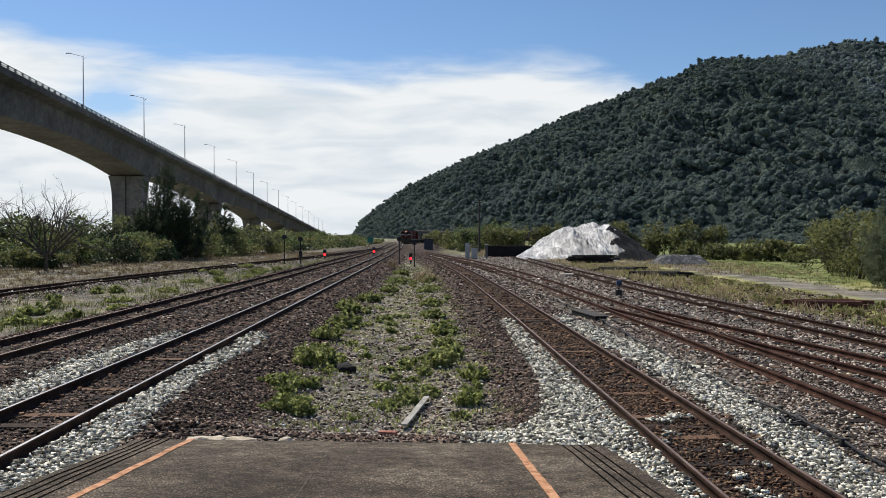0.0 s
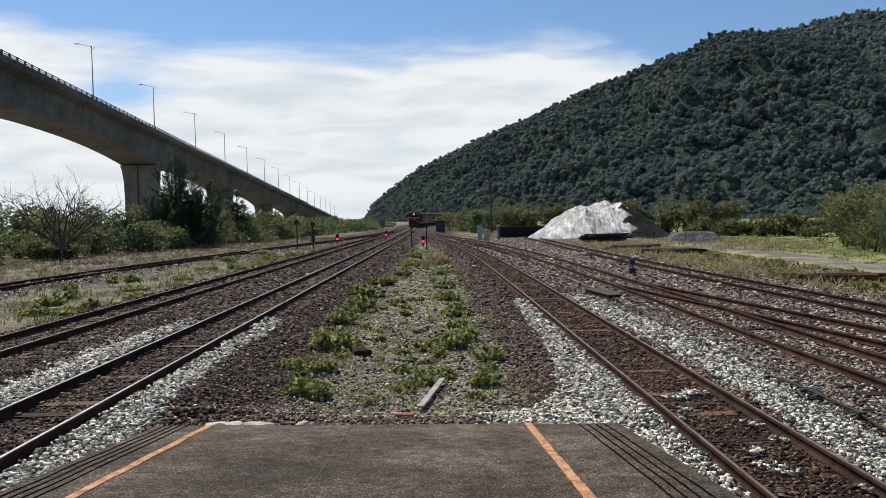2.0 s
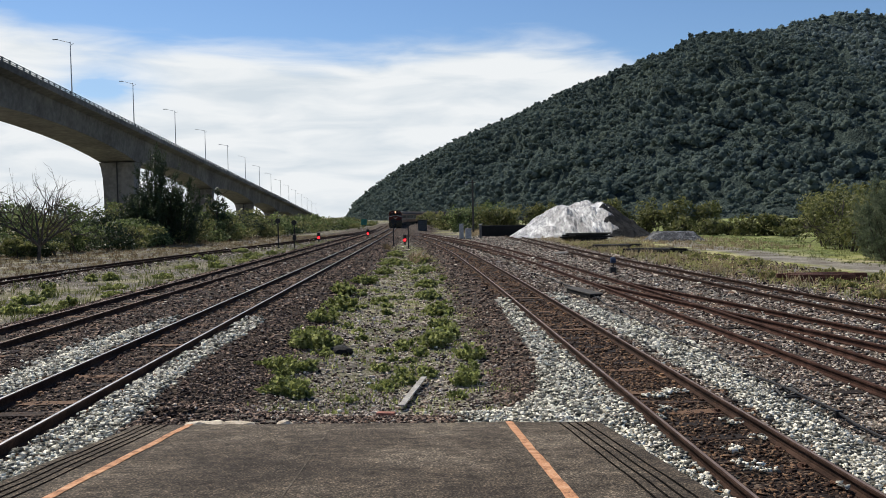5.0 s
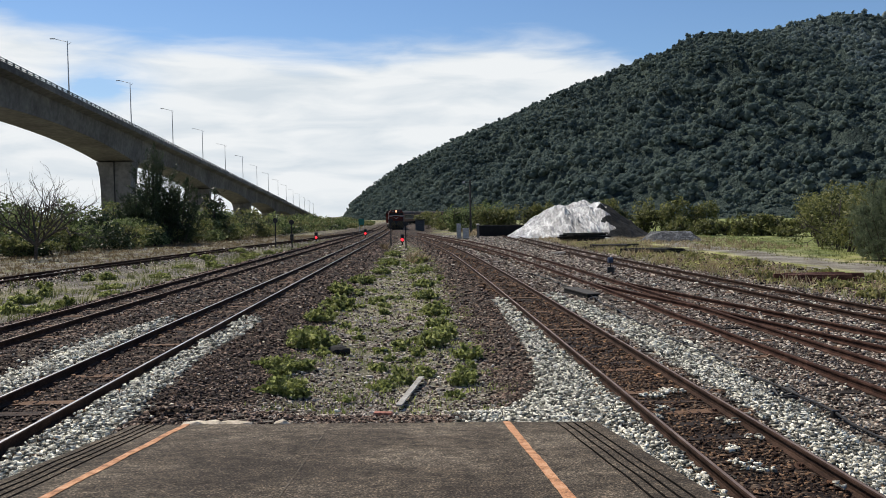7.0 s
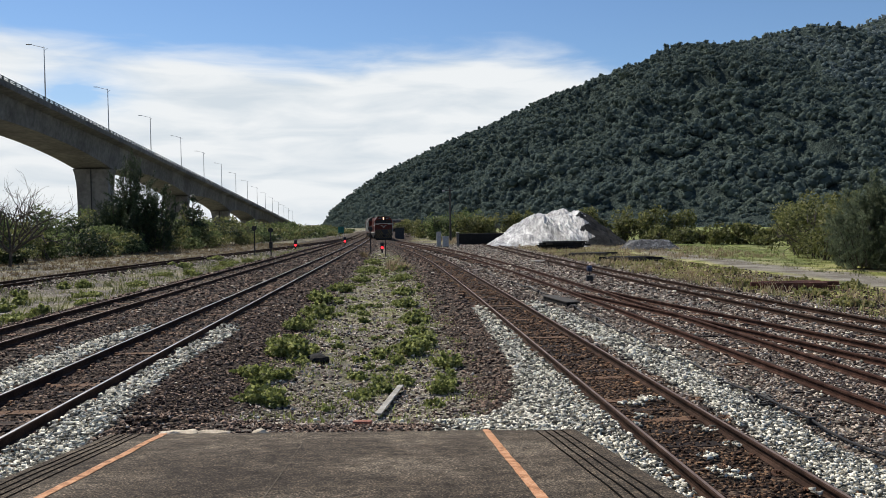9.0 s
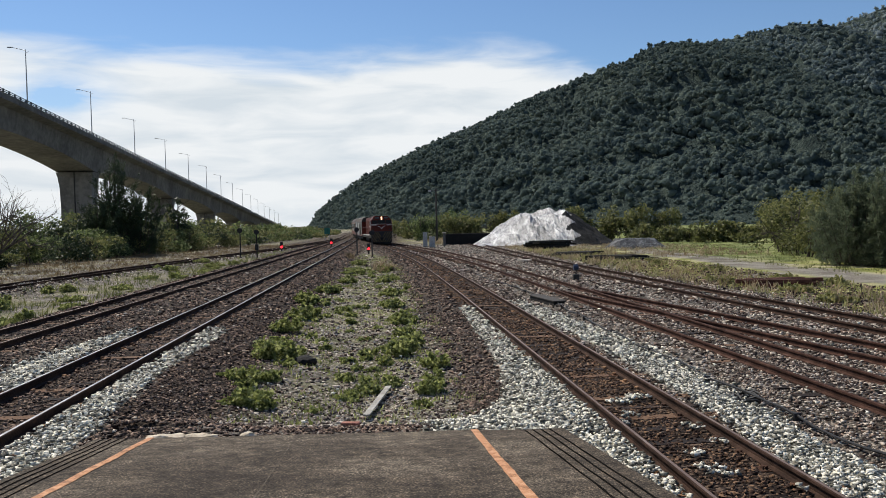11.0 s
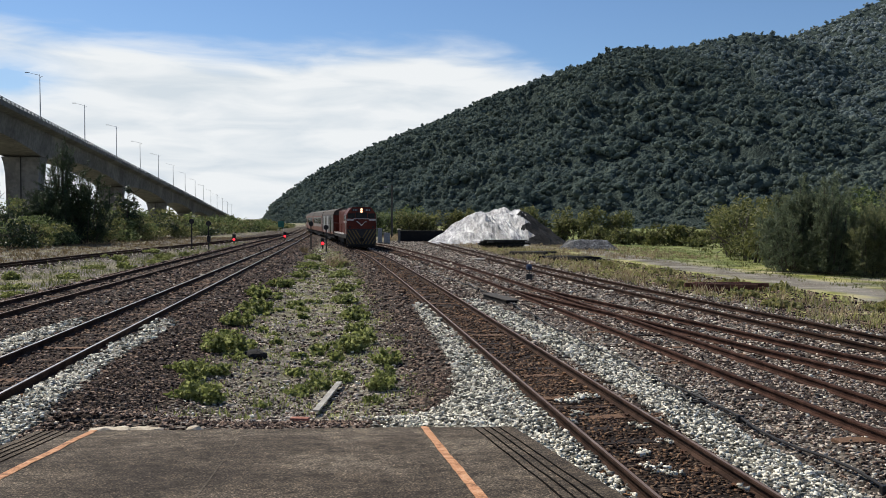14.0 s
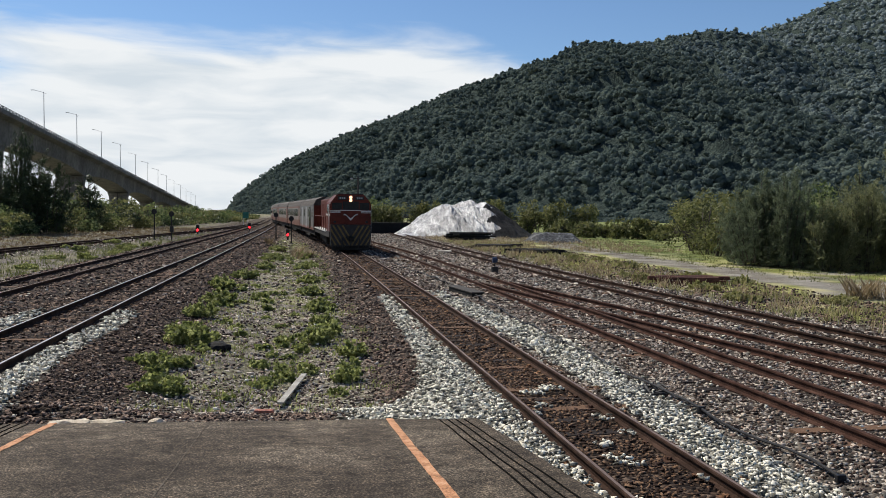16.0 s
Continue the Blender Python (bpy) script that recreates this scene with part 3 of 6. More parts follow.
def pale_ballast(x, y, e):
    """Where fresh pale stone lies beside the rails; e frays its edges."""
    r1 = x - np.interp(y, R1[:, 1], R1[:, 0])
    l1 = x - np.interp(y, L1[:, 1], L1[:, 0])
    wl = np.interp(y, (9, 10.8, 11.4, 12.1, 13.0, 14.4, 16.9, 20.5, 26.7), (3.1, 2.95, 2.75, 2.25, 1.67, 1.41, 1.25, 1.18, 0.95))
    pale = (r1 < -0.64) & (r1 > -wl + e) & (y < 26.7 + 5 * e)
    wr0 = np.interp(y, (8, 9.5, 12.2, 17.2, 24, 27), (0.72, 0.80, 0.98, 1.02, 0.76, 0.75))
    wr1 = np.interp(y, (8, 9.5, 12.2, 17.2, 24, 27.2), (1.75, 1.75, 1.98, 2.2, 1.85, 1.2))
    pale |= (r1 > wr0 + e) & (r1 < wr1 + e) & (y < 27.4 + 5 * e)
    pale |= (l1 > 0.68) & (l1 < np.interp(y, (8, 10.2, 11.3, 14.1, 19.4, 20), (1.5, 1.35, 1.25, 1.12, 1.25, 1.0)) + e) & (y < 19.9 + 4 * e)
    wl1 = np.interp(y, (9, 13.1, 15.8, 18.8, 20.4), (1.85, 1.9, 2.05, 1.95, 1.3))
    pale |= (l1 < np.interp(y, (13, 20), (-0.85, -1.0)) + e) & (l1 > -wl1 + e) & (y < 20.5 + 4 * e) & (y > 9.0)
    return pale


# ---------------------------------------------------------------- ground
def make_ground():
    xs = np.r_[-3000, -1200, -500, -250, -160, np.arange(-110, -24, 2.0), np.arange(-24, -9, 0.4), np.arange(-9, 7, 0.16), np.arange(7, 24, 0.4), np.arange(24, 110, 2.0), 160, 250, 500, 1200, 3000]
    ys = np.r_[-2000, -600, -200, -90, -50, -20, np.arange(-8, 8, 2.0), np.arange(8, 28, 0.16), np.arange(28, 40, 0.3), np.arange(40, 90, 1.0), np.arange(90, 260, 5.0), 320, 450, 700, 1200, 2200, 4500]
    X, Y = np.meshgrid(xs, ys)
    Z = ground_height(X, Y)
    Z = np.where((np.abs(X) > 200) | (Y < -60) | (Y > 400), -0.3, Z)
    v = np.stack([X, Y, Z], -1).reshape(-1, 3)
    nx, ny = len(xs), len(ys)
    i, j = np.meshgrid(np.arange(nx - 1), np.arange(ny - 1))
    a = (j * nx + i).ravel()
    ob = big_mesh("ground", v, np.stack([a, a + 1, a + 1 + nx, a + nx], 1), M["ground"])
    x, y = v[:, 0], v[:, 1]
    bed = np.zeros(len(v))
    for k, wdt, amt in (("R1", 1.5, 1.0), ("L1", 2.2, 1.0), ("L2", 1.9, 0.8)):
        bed = np.maximum(bed, amt * (1 - sm(wdt - 0.5, wdt + 0.8, off(k, x, y) + 0.35 * wobble(x, y, 1.3, 4))))
    for k in ("R2", "R3", "R4", "L3"):
        bed = np.maximum(bed, 0.45 * (1 - sm(0.5, 1.4, off(k, x, y))))
    r1 = x - np.interp(y, R1[:, 1], R1[:, 0])
    r4 = x - np.interp(y, R4[:, 1], R4[:, 0])
    l1 = x - np.interp(y, L1[:, 1], L1[:, 0])
    l2 = x - np.interp(y, L2[:, 1], L2[:, 0])
    l3 = x - np.interp(y, L3[:, 1], L3[:, 0])
    bed = np.maximum(bed, 0.9 * sm(0.5, 1.0, l1) * sm(-1.0, -1.6, r1) * (1 - sm(2.2, 3.2, l1)) * 1.0)
    bed = np.maximum(bed, 0.75 * (sm(-2.6, -2.0, r1) - sm(-1.4, -0.9, r1)))
    strip = sm(2.2, 3.4, l1) * (1 - sm(-3.0, -1.9, r1)) * sm(11, 13, y)
    turf = strip * (0.22 + 0.18 * sm(16, 30, y)) * sm(-0.5, 0.4, wobble(x, y, 1.2, 1))
    sand = 0.26 * strip
    right = sm(1.8, 3.2, r4 + 0.5 * wobble(x, y, 2.0)) * sm(-10, 0, y)
    sand = np.maximum(sand, 0.7 * right)
    road = 1 - sm(1.0, 1.7, np.abs(x - 19.2 - 0.06 * np.clip(y - 50, 0, 60) + 0.4 * wobble(x, y, 4.0)))
    turf = np.maximum(turf, right * (1 - road) * sm(-0.4, 0.2, wobble(x, y, 4.0, 3) + 0.25 * (1 - sm(2, 5, r4))))
    left = np.maximum(sm(1.6, 2.6, -l2) * sm(1.2, 2.0, np.abs(l3)), sm(1.5, 2.5, -l3))
    sand = np.maximum(sand, 0.19 * left)
    turf = np.maximum(turf, 0.32 * left * sm(-0.2, 0.5, wobble(x, y, 3.0, 5)))
    # pale ground off to the left, added to throw light onto the viaduct soffit
    outer = sm(28, 45, np.abs(x))
    sand = np.where(x < 0, np.maximum(sand, 0.7 * outer), sand)
    lawn = right * (1 - road) * np.maximum(sm(20, 21.5, x) * sm(42, 50, y), 0.5 * sm(0.0, 0.45, wobble(x, y, 2.6, 9)) * sm(4.0, 5.5, r4))
    turf = np.maximum(turf, 0.3 * sm(130, 180, y) * sm(12, 20, np.abs(x + 6)))
    ladder = sm(92, 110, y) * (1 - sm(7.5, 10, np.abs(x + 8.5))) * (1 - sm(300, 400, y))
    bed, turf, sand = np.maximum(bed, 0.8 * ladder), turf * (1 - 0.85 * ladder), sand * (1 - 0.9 * ladder)
    r2 = x - np.interp(y, R2[:, 1], R2[:, 0])
    turf = np.maximum(turf, 0.55 * sm(98, 112, y) * sm(2.0, 4.5, r2) * sm(-0.5, 0.3, wobble(x, y, 2.5, 7)))
    for name, val in (("bed", bed), ("sand", np.clip(sand, 0, 1)), ("turf", np.clip(turf, 0, 1)), ("lawn", np.clip(lawn * 0.85, 0, 1)), ("pale", 1.0 * pale_ballast(x, y, np.zeros(len(v))))):
        at = ob.data.attributes.new(name, "FLOAT", "POINT")
        at.data.foreach_set("value", val.astype(np.float32))
    ob.data.polygons.foreach_set("use_smooth", [True] * len(ob.data.polygons))
    tagged(ob, "stony railway yard ground with dry grass patches", "ground", kind="structure")


make_ground()


# ---------------------------------------------------------------- hill
# bearing from straight ahead, distance, height angle of each skyline, in degrees and metres
HILL = [(-7.2, 900, -1.2), (-6.05, 880, 0.0), (-5.5, 865, 0.85), (-3.7, 825, 2.2), (-2.56, 800, 3.05), (-0.3, 765, 4.05), (1.2, 742, 4.78), (2.7, 725, 5.45), (5.0, 697, 6.28), (6.5, 680, 6.95), (8.8, 655, 7.98), (11.1, 637, 8.72), (12.6, 625, 9.28), (14.5, 615, 9.95), (15.7, 610, 10.15),
        (16.8, 610, 10.85), (18.0, 610, 11.15), (19.4, 600, 11.02), (21.2, 580, 10.75), (23.3, 555, 10.2), (25.2, 532, 9.2), (27.3, 508, 8.05), (29.8, 470, 6.9), (32.3, 440, 5.6), (36.0, 400, 3.7), (44.0, 330, 2.0)]
SECOND = [(14.0, 900, 8.6), (18.0, 890, 10.4), (20.1, 880, 11.0), (22.3, 870, 11.15), (23.4, 865, 11.3), (24.8, 860, 11.55), (25.8, 860, 11.68), (27.5, 850, 11.45), (28.2, 850, 11.2), (29.9, 850, 10.5), (31.9, 850, 9.8), (35.9, 850, 9.5), (46.0, 850, 9.4)]
SPUR = [(27.5, 600, 2.6), (29.2, 605, 4.9), (30.7, 610, 6.3), (32.0, 620, 7.3), (33.85, 635, 8.15), (35.9, 650, 8.5), (40.0, 670, 8.9), (46.0, 690, 9.0)]
MOUNTAIN = [(19.0, 1400, 8.6), (25.0, 1400, 10.2), (27.5, 1400, 11.0), (28.7, 1400, 11.45), (30.5, 1400, 11.95), (32.1, 1400, 12.6), (33.1, 1400, 12.9), (36.0, 1400, 13.8), (40.0, 1400, 14.8), (46.0, 1400, 16.0)]


def hill_foot(az):
    return np.interp(az, (-8, -4, 2, 10, 20, 32, 44), (820, 560, 380, 300, 260, 230, 210))


def hill_point(az, s, ridge, foot, seed=0.0):
    """az: bearing in degrees; s: 0 at the foot, 1 on the ridge, more behind it."""
    a = np.array(ridge, float)
    rr = np.interp(az, a[:, 0], a[:, 1])
    zr = EYE + rr * np.tan(np.radians(np.interp(az, a[:, 0], a[:, 2]))) + 1.8
    r0 = hill_foot(az) if foot is None else foot
    r = r0 + (rr - r0) * s
    z = zr * np.where(s <= 1, np.clip(s, 0, 2) ** 1.12, 1 - 1.2 * (s - 1))
    x, y = r * np.sin(np.radians(az)), r * np.cos(np.radians(az))
    # spurs with sharp crests, gullies between them, and smaller folds
    wx, wy = x + 18 * wobble(x, y, 60, 3), y + 18 * wobble(x, y, 60, 5)
    relief = 15 * (0.42 - np.abs(wobble(wx * 1.2 + wy * 0.35, wy * 0.45, 62, 1.0 + seed)) * 1.7) + 6.5 * (0.35 - np.abs(wobble(wx, wy * 0.6, 27, 2 + seed)) * 1.4) + 1.8 * wobble(x, y, 9, 4)
    z = z + relief * np.clip(s * 2.2, 0, 1) * np.clip((1 - s) * 3.0, 0, 1) * np.clip(zr / 90, 0, 1.3)
    return np.stack([x, y, z - 0.4], -1)


def crown_templates(rng, n=16):
    """Small lumpy closed crowns, about one metre in radius."""
    out = []
    for _ in range(n):
        bm = bmesh.new()
        bmesh.ops.create_icosphere(bm, subdivisions=1, radius=1.0)
        for v in bm.verts:
            v.co = v.co * rng.uniform(0.62, 1.2)
        bm.verts.index_update()
        out.append((np.array([v.co for v in bm.verts]), np.array([[v.index for v in f.verts] for f in bm.faces])))
        bm.free()
    return out


def crowns(centres, radii, tints, leaves, rng, lobes=4):
    """Tree crowns: overlapping lumpy lobes and ragged leaf clusters on their skins, as triangles; also the tint of each corner."""
    n = len(centres)
    tpl = crown_templates(rng)
    d = rng.normal(size=(n, lobes, 3))
    d /= np.linalg.norm(d, axis=2)[..., None]
    d[..., 2] = np.abs(d[..., 2]) * 0.8
    d[:, 0] = (0, 0, -0.15)
    lr = rng.uniform(0.34, 0.56, (n, lobes, 1))
    lr[:, 0] = 0.66
    lc = (centres[:, None] + d * radii[:, None] * 0.85).reshape(-1, 3)
    lrad = (lr * radii[:, None]).reshape(-1, 3)
    lt = np.repeat(np.clip(tints[:, None] + rng.normal(0, 0.05, (n, lobes)), 0, 1), 1, 1).ravel()
    pick = rng.integers(0, len(tpl), len(lc))
    vs, fs, ts, start = [], [], [], 0
    for k, (tv, tf) in enumerate(tpl):
        c, r = lc[pick == k], lrad[pick == k]
        a = rng.uniform(0, 6.28, len(c))
        ca, sa = np.cos(a)[:, None], np.sin(a)[:, None]
        x, y = tv[None, :, 0] * ca - tv[None, :, 1] * sa, tv[None, :, 0] * sa + tv[None, :, 1] * ca
        v = np.stack([x, y, np.broadcast_to(tv[None, :, 2], x.shape)], -1) * r[:, None] + c[:, None]
        fs.append((np.arange(len(c))[:, None, None] * len(tv) + tf[None]).reshape(-1, 3) + start)
        vs.append(v.reshape(-1, 3))
        ts.append(np.repeat(lt[pick == k], len(tv)))
        start += v.shape[0] * v.shape[1]
    pick = rng.integers(0, len(lc), n * leaves)
    d = rng.normal(size=(n * leaves, 3))
    d /= np.linalg.norm(d, axis=1)[:, None]
    d[:, 2] = np.abs(d[:, 2]) * 1.1 - 0.2
    c = lc[pick] + d * rng.uniform(0.85, 1.38, (len(d), 1)) * lrad[pick]
    nrm = d + np.array([0, 0, 0.3]) + rng.normal(scale=0.42, size=d.shape)
    u = np.cross(nrm, rng.normal(size=d.shape))
    u /= np.linalg.norm(u, axis=1)[:, None]
    w = np.cross(nrm, u)
    w /= np.linalg.norm(w, axis=1)[:, None]
    size = 0.20 * np.repeat(radii[:, :1], lobes, 0)[pick] * rng.uniform(0.5, 1.3, (len(d), 1))
    q = np.stack([c - u * size, c + u * size * 0.6 - w * size * 0.8, c + u * size * 0.4 + w * size], 1).reshape(-1, 3)
    ts.append(np.repeat(np.clip(lt[pick] + rng.normal(0, 0.04, len(pick)), 0, 1), 3))
    return np.concatenate(vs + [q]), np.concatenate(fs + [np.arange(len(q)).reshape(-1, 3) + start]), np.concatenate(ts)


def make_hill():
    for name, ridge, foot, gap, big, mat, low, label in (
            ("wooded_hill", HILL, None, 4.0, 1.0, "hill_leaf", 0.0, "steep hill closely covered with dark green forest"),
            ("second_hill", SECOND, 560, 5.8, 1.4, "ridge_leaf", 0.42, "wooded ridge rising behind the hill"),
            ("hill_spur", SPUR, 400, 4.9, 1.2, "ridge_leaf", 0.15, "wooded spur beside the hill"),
            ("far_mountain", MOUNTAIN, 880, 9.0, 2.1, "mountain_leaf", 0.30, "higher forested mountain behind the ridge, hazed by bluish colour")):
        lo, hi = ridge[0][0], min(ridge[-1][0], 44.0)
        rng = np.random.default_rng(len(name))
        seed = float(len(name))
        az, s = np.meshgrid(np.linspace(lo, hi, 180), np.linspace(-0.05, 1.35, 60))
        v = hill_point(az, s, ridge, foot, seed).reshape(-1, 3)
        i, j = np.meshgrid(np.arange(179), np.arange(59))
        a = (j * 180 + i).ravel()
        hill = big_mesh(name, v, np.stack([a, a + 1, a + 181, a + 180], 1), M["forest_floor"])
        hill.data.polygons.foreach_set("use_smooth", [True] * len(hill.data.polygons))
        tagged(hill, label, "hill", kind="structure")
        # trees, evenly spaced with some disorder
        X, Y = np.meshgrid(np.arange(-140, 1050, gap), np.arange(120, 1460, gap))
        X, Y = (q.ravel() + rng.uniform(-0.5, 0.5, q.size) * gap for q in (X, Y))
        az, r = np.degrees(np.arctan2(X, Y)), np.hypot(X, Y)
        rr = np.array(ridge, float)
        r0 = hill_foot(az) if foot is None else foot
        s = (r - r0) / (np.interp(az, rr[:, 0], rr[:, 1]) - r0)
        keep = (az > lo) & (az < min(hi, 38.5)) & (s > low) & (s < 1.02)
        az, s = az[keep], s[keep]
        c = hill_point(az, s, ridge, foot, seed)
        n = len(c)
        rad = (2.05 + 1.6 * rng.uniform(0, 1, (n, 1)) ** 1.6) * (1.0 + 0.3 * wobble(c[:, 0], c[:, 1], 14.0, 3)[:, None]) * np.array([[1.0, 1.0, 0.9]]) * big
        rad[:, 2] *= rng.uniform(0.8, 1.25, n)
        rad *= np.clip((c[:, 2:3] + 6) / 16, 0.4, 1) * (1 - 0.25 * sm(0.85, 0.97, s))[:, None]
        c[:, 2] += rad[:, 2] * rng.uniform(0.0, 0.5, n) + np.where(rng.uniform(0, 1, n) < 0.03, 1.0 * big, 0)
        tint = np.clip(0.42 + 0.15 * rng.normal(0, 1, n) + 0.25 * wobble(c[:, 0], c[:, 1], 22.0, 7), 0, 1)
        lobes = 3 if foot is None else 2
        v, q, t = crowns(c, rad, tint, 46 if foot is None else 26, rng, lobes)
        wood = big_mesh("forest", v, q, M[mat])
        at = wood.data.attributes.new("tint", "FLOAT", "POINT")
        at.data.foreach_set("value", t.astype(np.float32))
        wood.data.polygons.foreach_set("use_smooth", np.arange(len(q)) < n * lobes * 20)
        tagged(wood, "dense dark green forest canopy covering the slope, tinted bluish for haze", "forest", kind="stuff")


make_hill()


# ---------------------------------------------------------------- viaduct
def make_viaduct():
    th = math.atan(0.06)
    ux, uy = -math.sin(th), math.cos(th)
    ax = -62.1              # axis: x = ax - 0.06 y; the road falls away by 4.1 percent

    def at(y, side=0.0):
        return ax - 0.06 * y + side * uy, y - side * ux

    def deck_z(y):
        return 24.6 - 0.041 * (y - 151)
    span, first = 85.5, 112.3
    via = base("viaduct", *at(first), 0, "high grey concrete box girder viaduct with haunched spans", "viaduct")
    via.matrix_world = Matrix.Identity(4)
    ys = np.arange(-60, 700, 4.0)
    v, f = [], []
    for y in ys:
        u = ((y - first) / span) % 1.0
        w = abs(2 * u - 1)
        depth = 4.5 + 2.1 * w ** 2.2
        prof = [(-6.6, 0.0), (6.6, 0.0), (6.6, -0.45), (4.7, -0.85), (4.15, -depth), (-4.15, -depth), (-4.7, -0.85), (-6.6, -0.45)]
        for s, h in prof:
            x, yy = at(y, s)
            v.append((x, yy, deck_z(y) + h))
    for i in range(len(ys) - 1):
        for j in range(8):
            a, b = i * 8 + j, i * 8 + (j + 1) % 8
            f.append((a, a + 8, b + 8, b))
    mesh_object("girder", v, f, M["concrete"], via)
    for side in (-6.4, 6.4):
        pts = [(*at(y, side), deck_z(y)) for y in ys]
        sweep("parapet", pts, [(-0.2, 0.0), (0.2, 0.0), (0.16, 0.62), (-0.16, 0.62)], M["concrete"], via)
        for hgt in (0.86, 1.16):
            sweep("handrail", pts, [(-0.05, hgt - 0.05), (0.05, hgt - 0.05), (0.05, hgt + 0.05), (-0.05, hgt + 0.05)], M["railing"], via)
    post = box(-0.09, 0.09, -0.16, 0.16, 0.55, 1.25)
    me = None
    for k, y in enumerate(np.arange(90, 480, 2.4)):
        if me is None:
            o = part("rail_post", post, M["railing"], via)
            me = o.data
        else:
            o = new("rail_post", me)
            o.parent = via
        o.location = (*at(y, 6.4), deck_z(y))
    for k in range(-1, 6):
        y = first + span * k
        bm = bmesh.new()
        top = deck_z(y) - 6.5
        rings = []
        for z, hw, hd in ((-1.0, 3.35, 2.2), (0.55 * top, 3.4, 2.2), (0.78 * top, 3.5, 2.3), (0.93 * top, 3.8, 2.5), (top, 4.1, 2.8)):
            ring = []
            for sx_, sy_ in ((-1, -1), (1, -1), (1, 1), (-1, 1)):
                x, yy = at(y + sy_ * hd, sx_ * hw)
                ring.append(bm.verts.new((x, yy, z)))
            rings.append(ring)
        for a, b in zip(rings, rings[1:]):
            for j in range(4):
                bm.faces.new((a[j], a[(j + 1) % 4], b[(j + 1) % 4], b[j]))
        bm.faces.new(rings[-1])
        p = part("pier", bm, M["concrete"], via)
        if k < 4:
            x, yy = at(y - 2.9, 0.0)
            # black rod laid on the face draws the pier's shaded recess
            part("recess_line", rod((x, yy - 0.1, -0.5), (x, yy - 0.1, top), 0.16), M["black_steel"], p)
    # street lamps along the near side
    lamp = base("street_lamp", 0, 0, 0, "slender galvanised street lamp on the viaduct parapet", "street lamp", "lamps along the viaduct")
    part("pole", rod((0, 0, 0), (0, 0, 9.6), 0.13, 0.07), M["galvanised"], lamp)
    part("arm", rod((0, 0, 9.4), (-2.2, 0, 9.95), 0.05, 0.04), M["galvanised"], lamp)
    part("short_arm", rod((0, 0, 8.9), (0.6, 0, 9.3), 0.04, 0.04), M["galvanised"], lamp)
    part("lamp_head", box(-3.0, -2.1, -0.14, 0.14, 9.9, 10.04, 0.03), M["grey_steel"], lamp)
    y = 151.0
    k = 0
    while y < 690:
        x, yy = at(y, 6.3)
        m = pose(x, yy, deck_z(y) + 0.6, 0, 0, math.degrees(th))
        if k == 0:
            lamp.matrix_world = m
        else:
            copy_thing(lamp, m)
        k += 1
        y += 36.8


make_viaduct()


# ---------------------------------------------------------------- platform end
PLAT = ((-3.48, 9.52), (1.72, 9.04))       # far corners of the ramp
LEAN_X = 0.028                              # the platform's sides drift by this much per metre


def plat_z(y):
    return min(0.92, 0.25 + 0.112 * (9.3 - y))


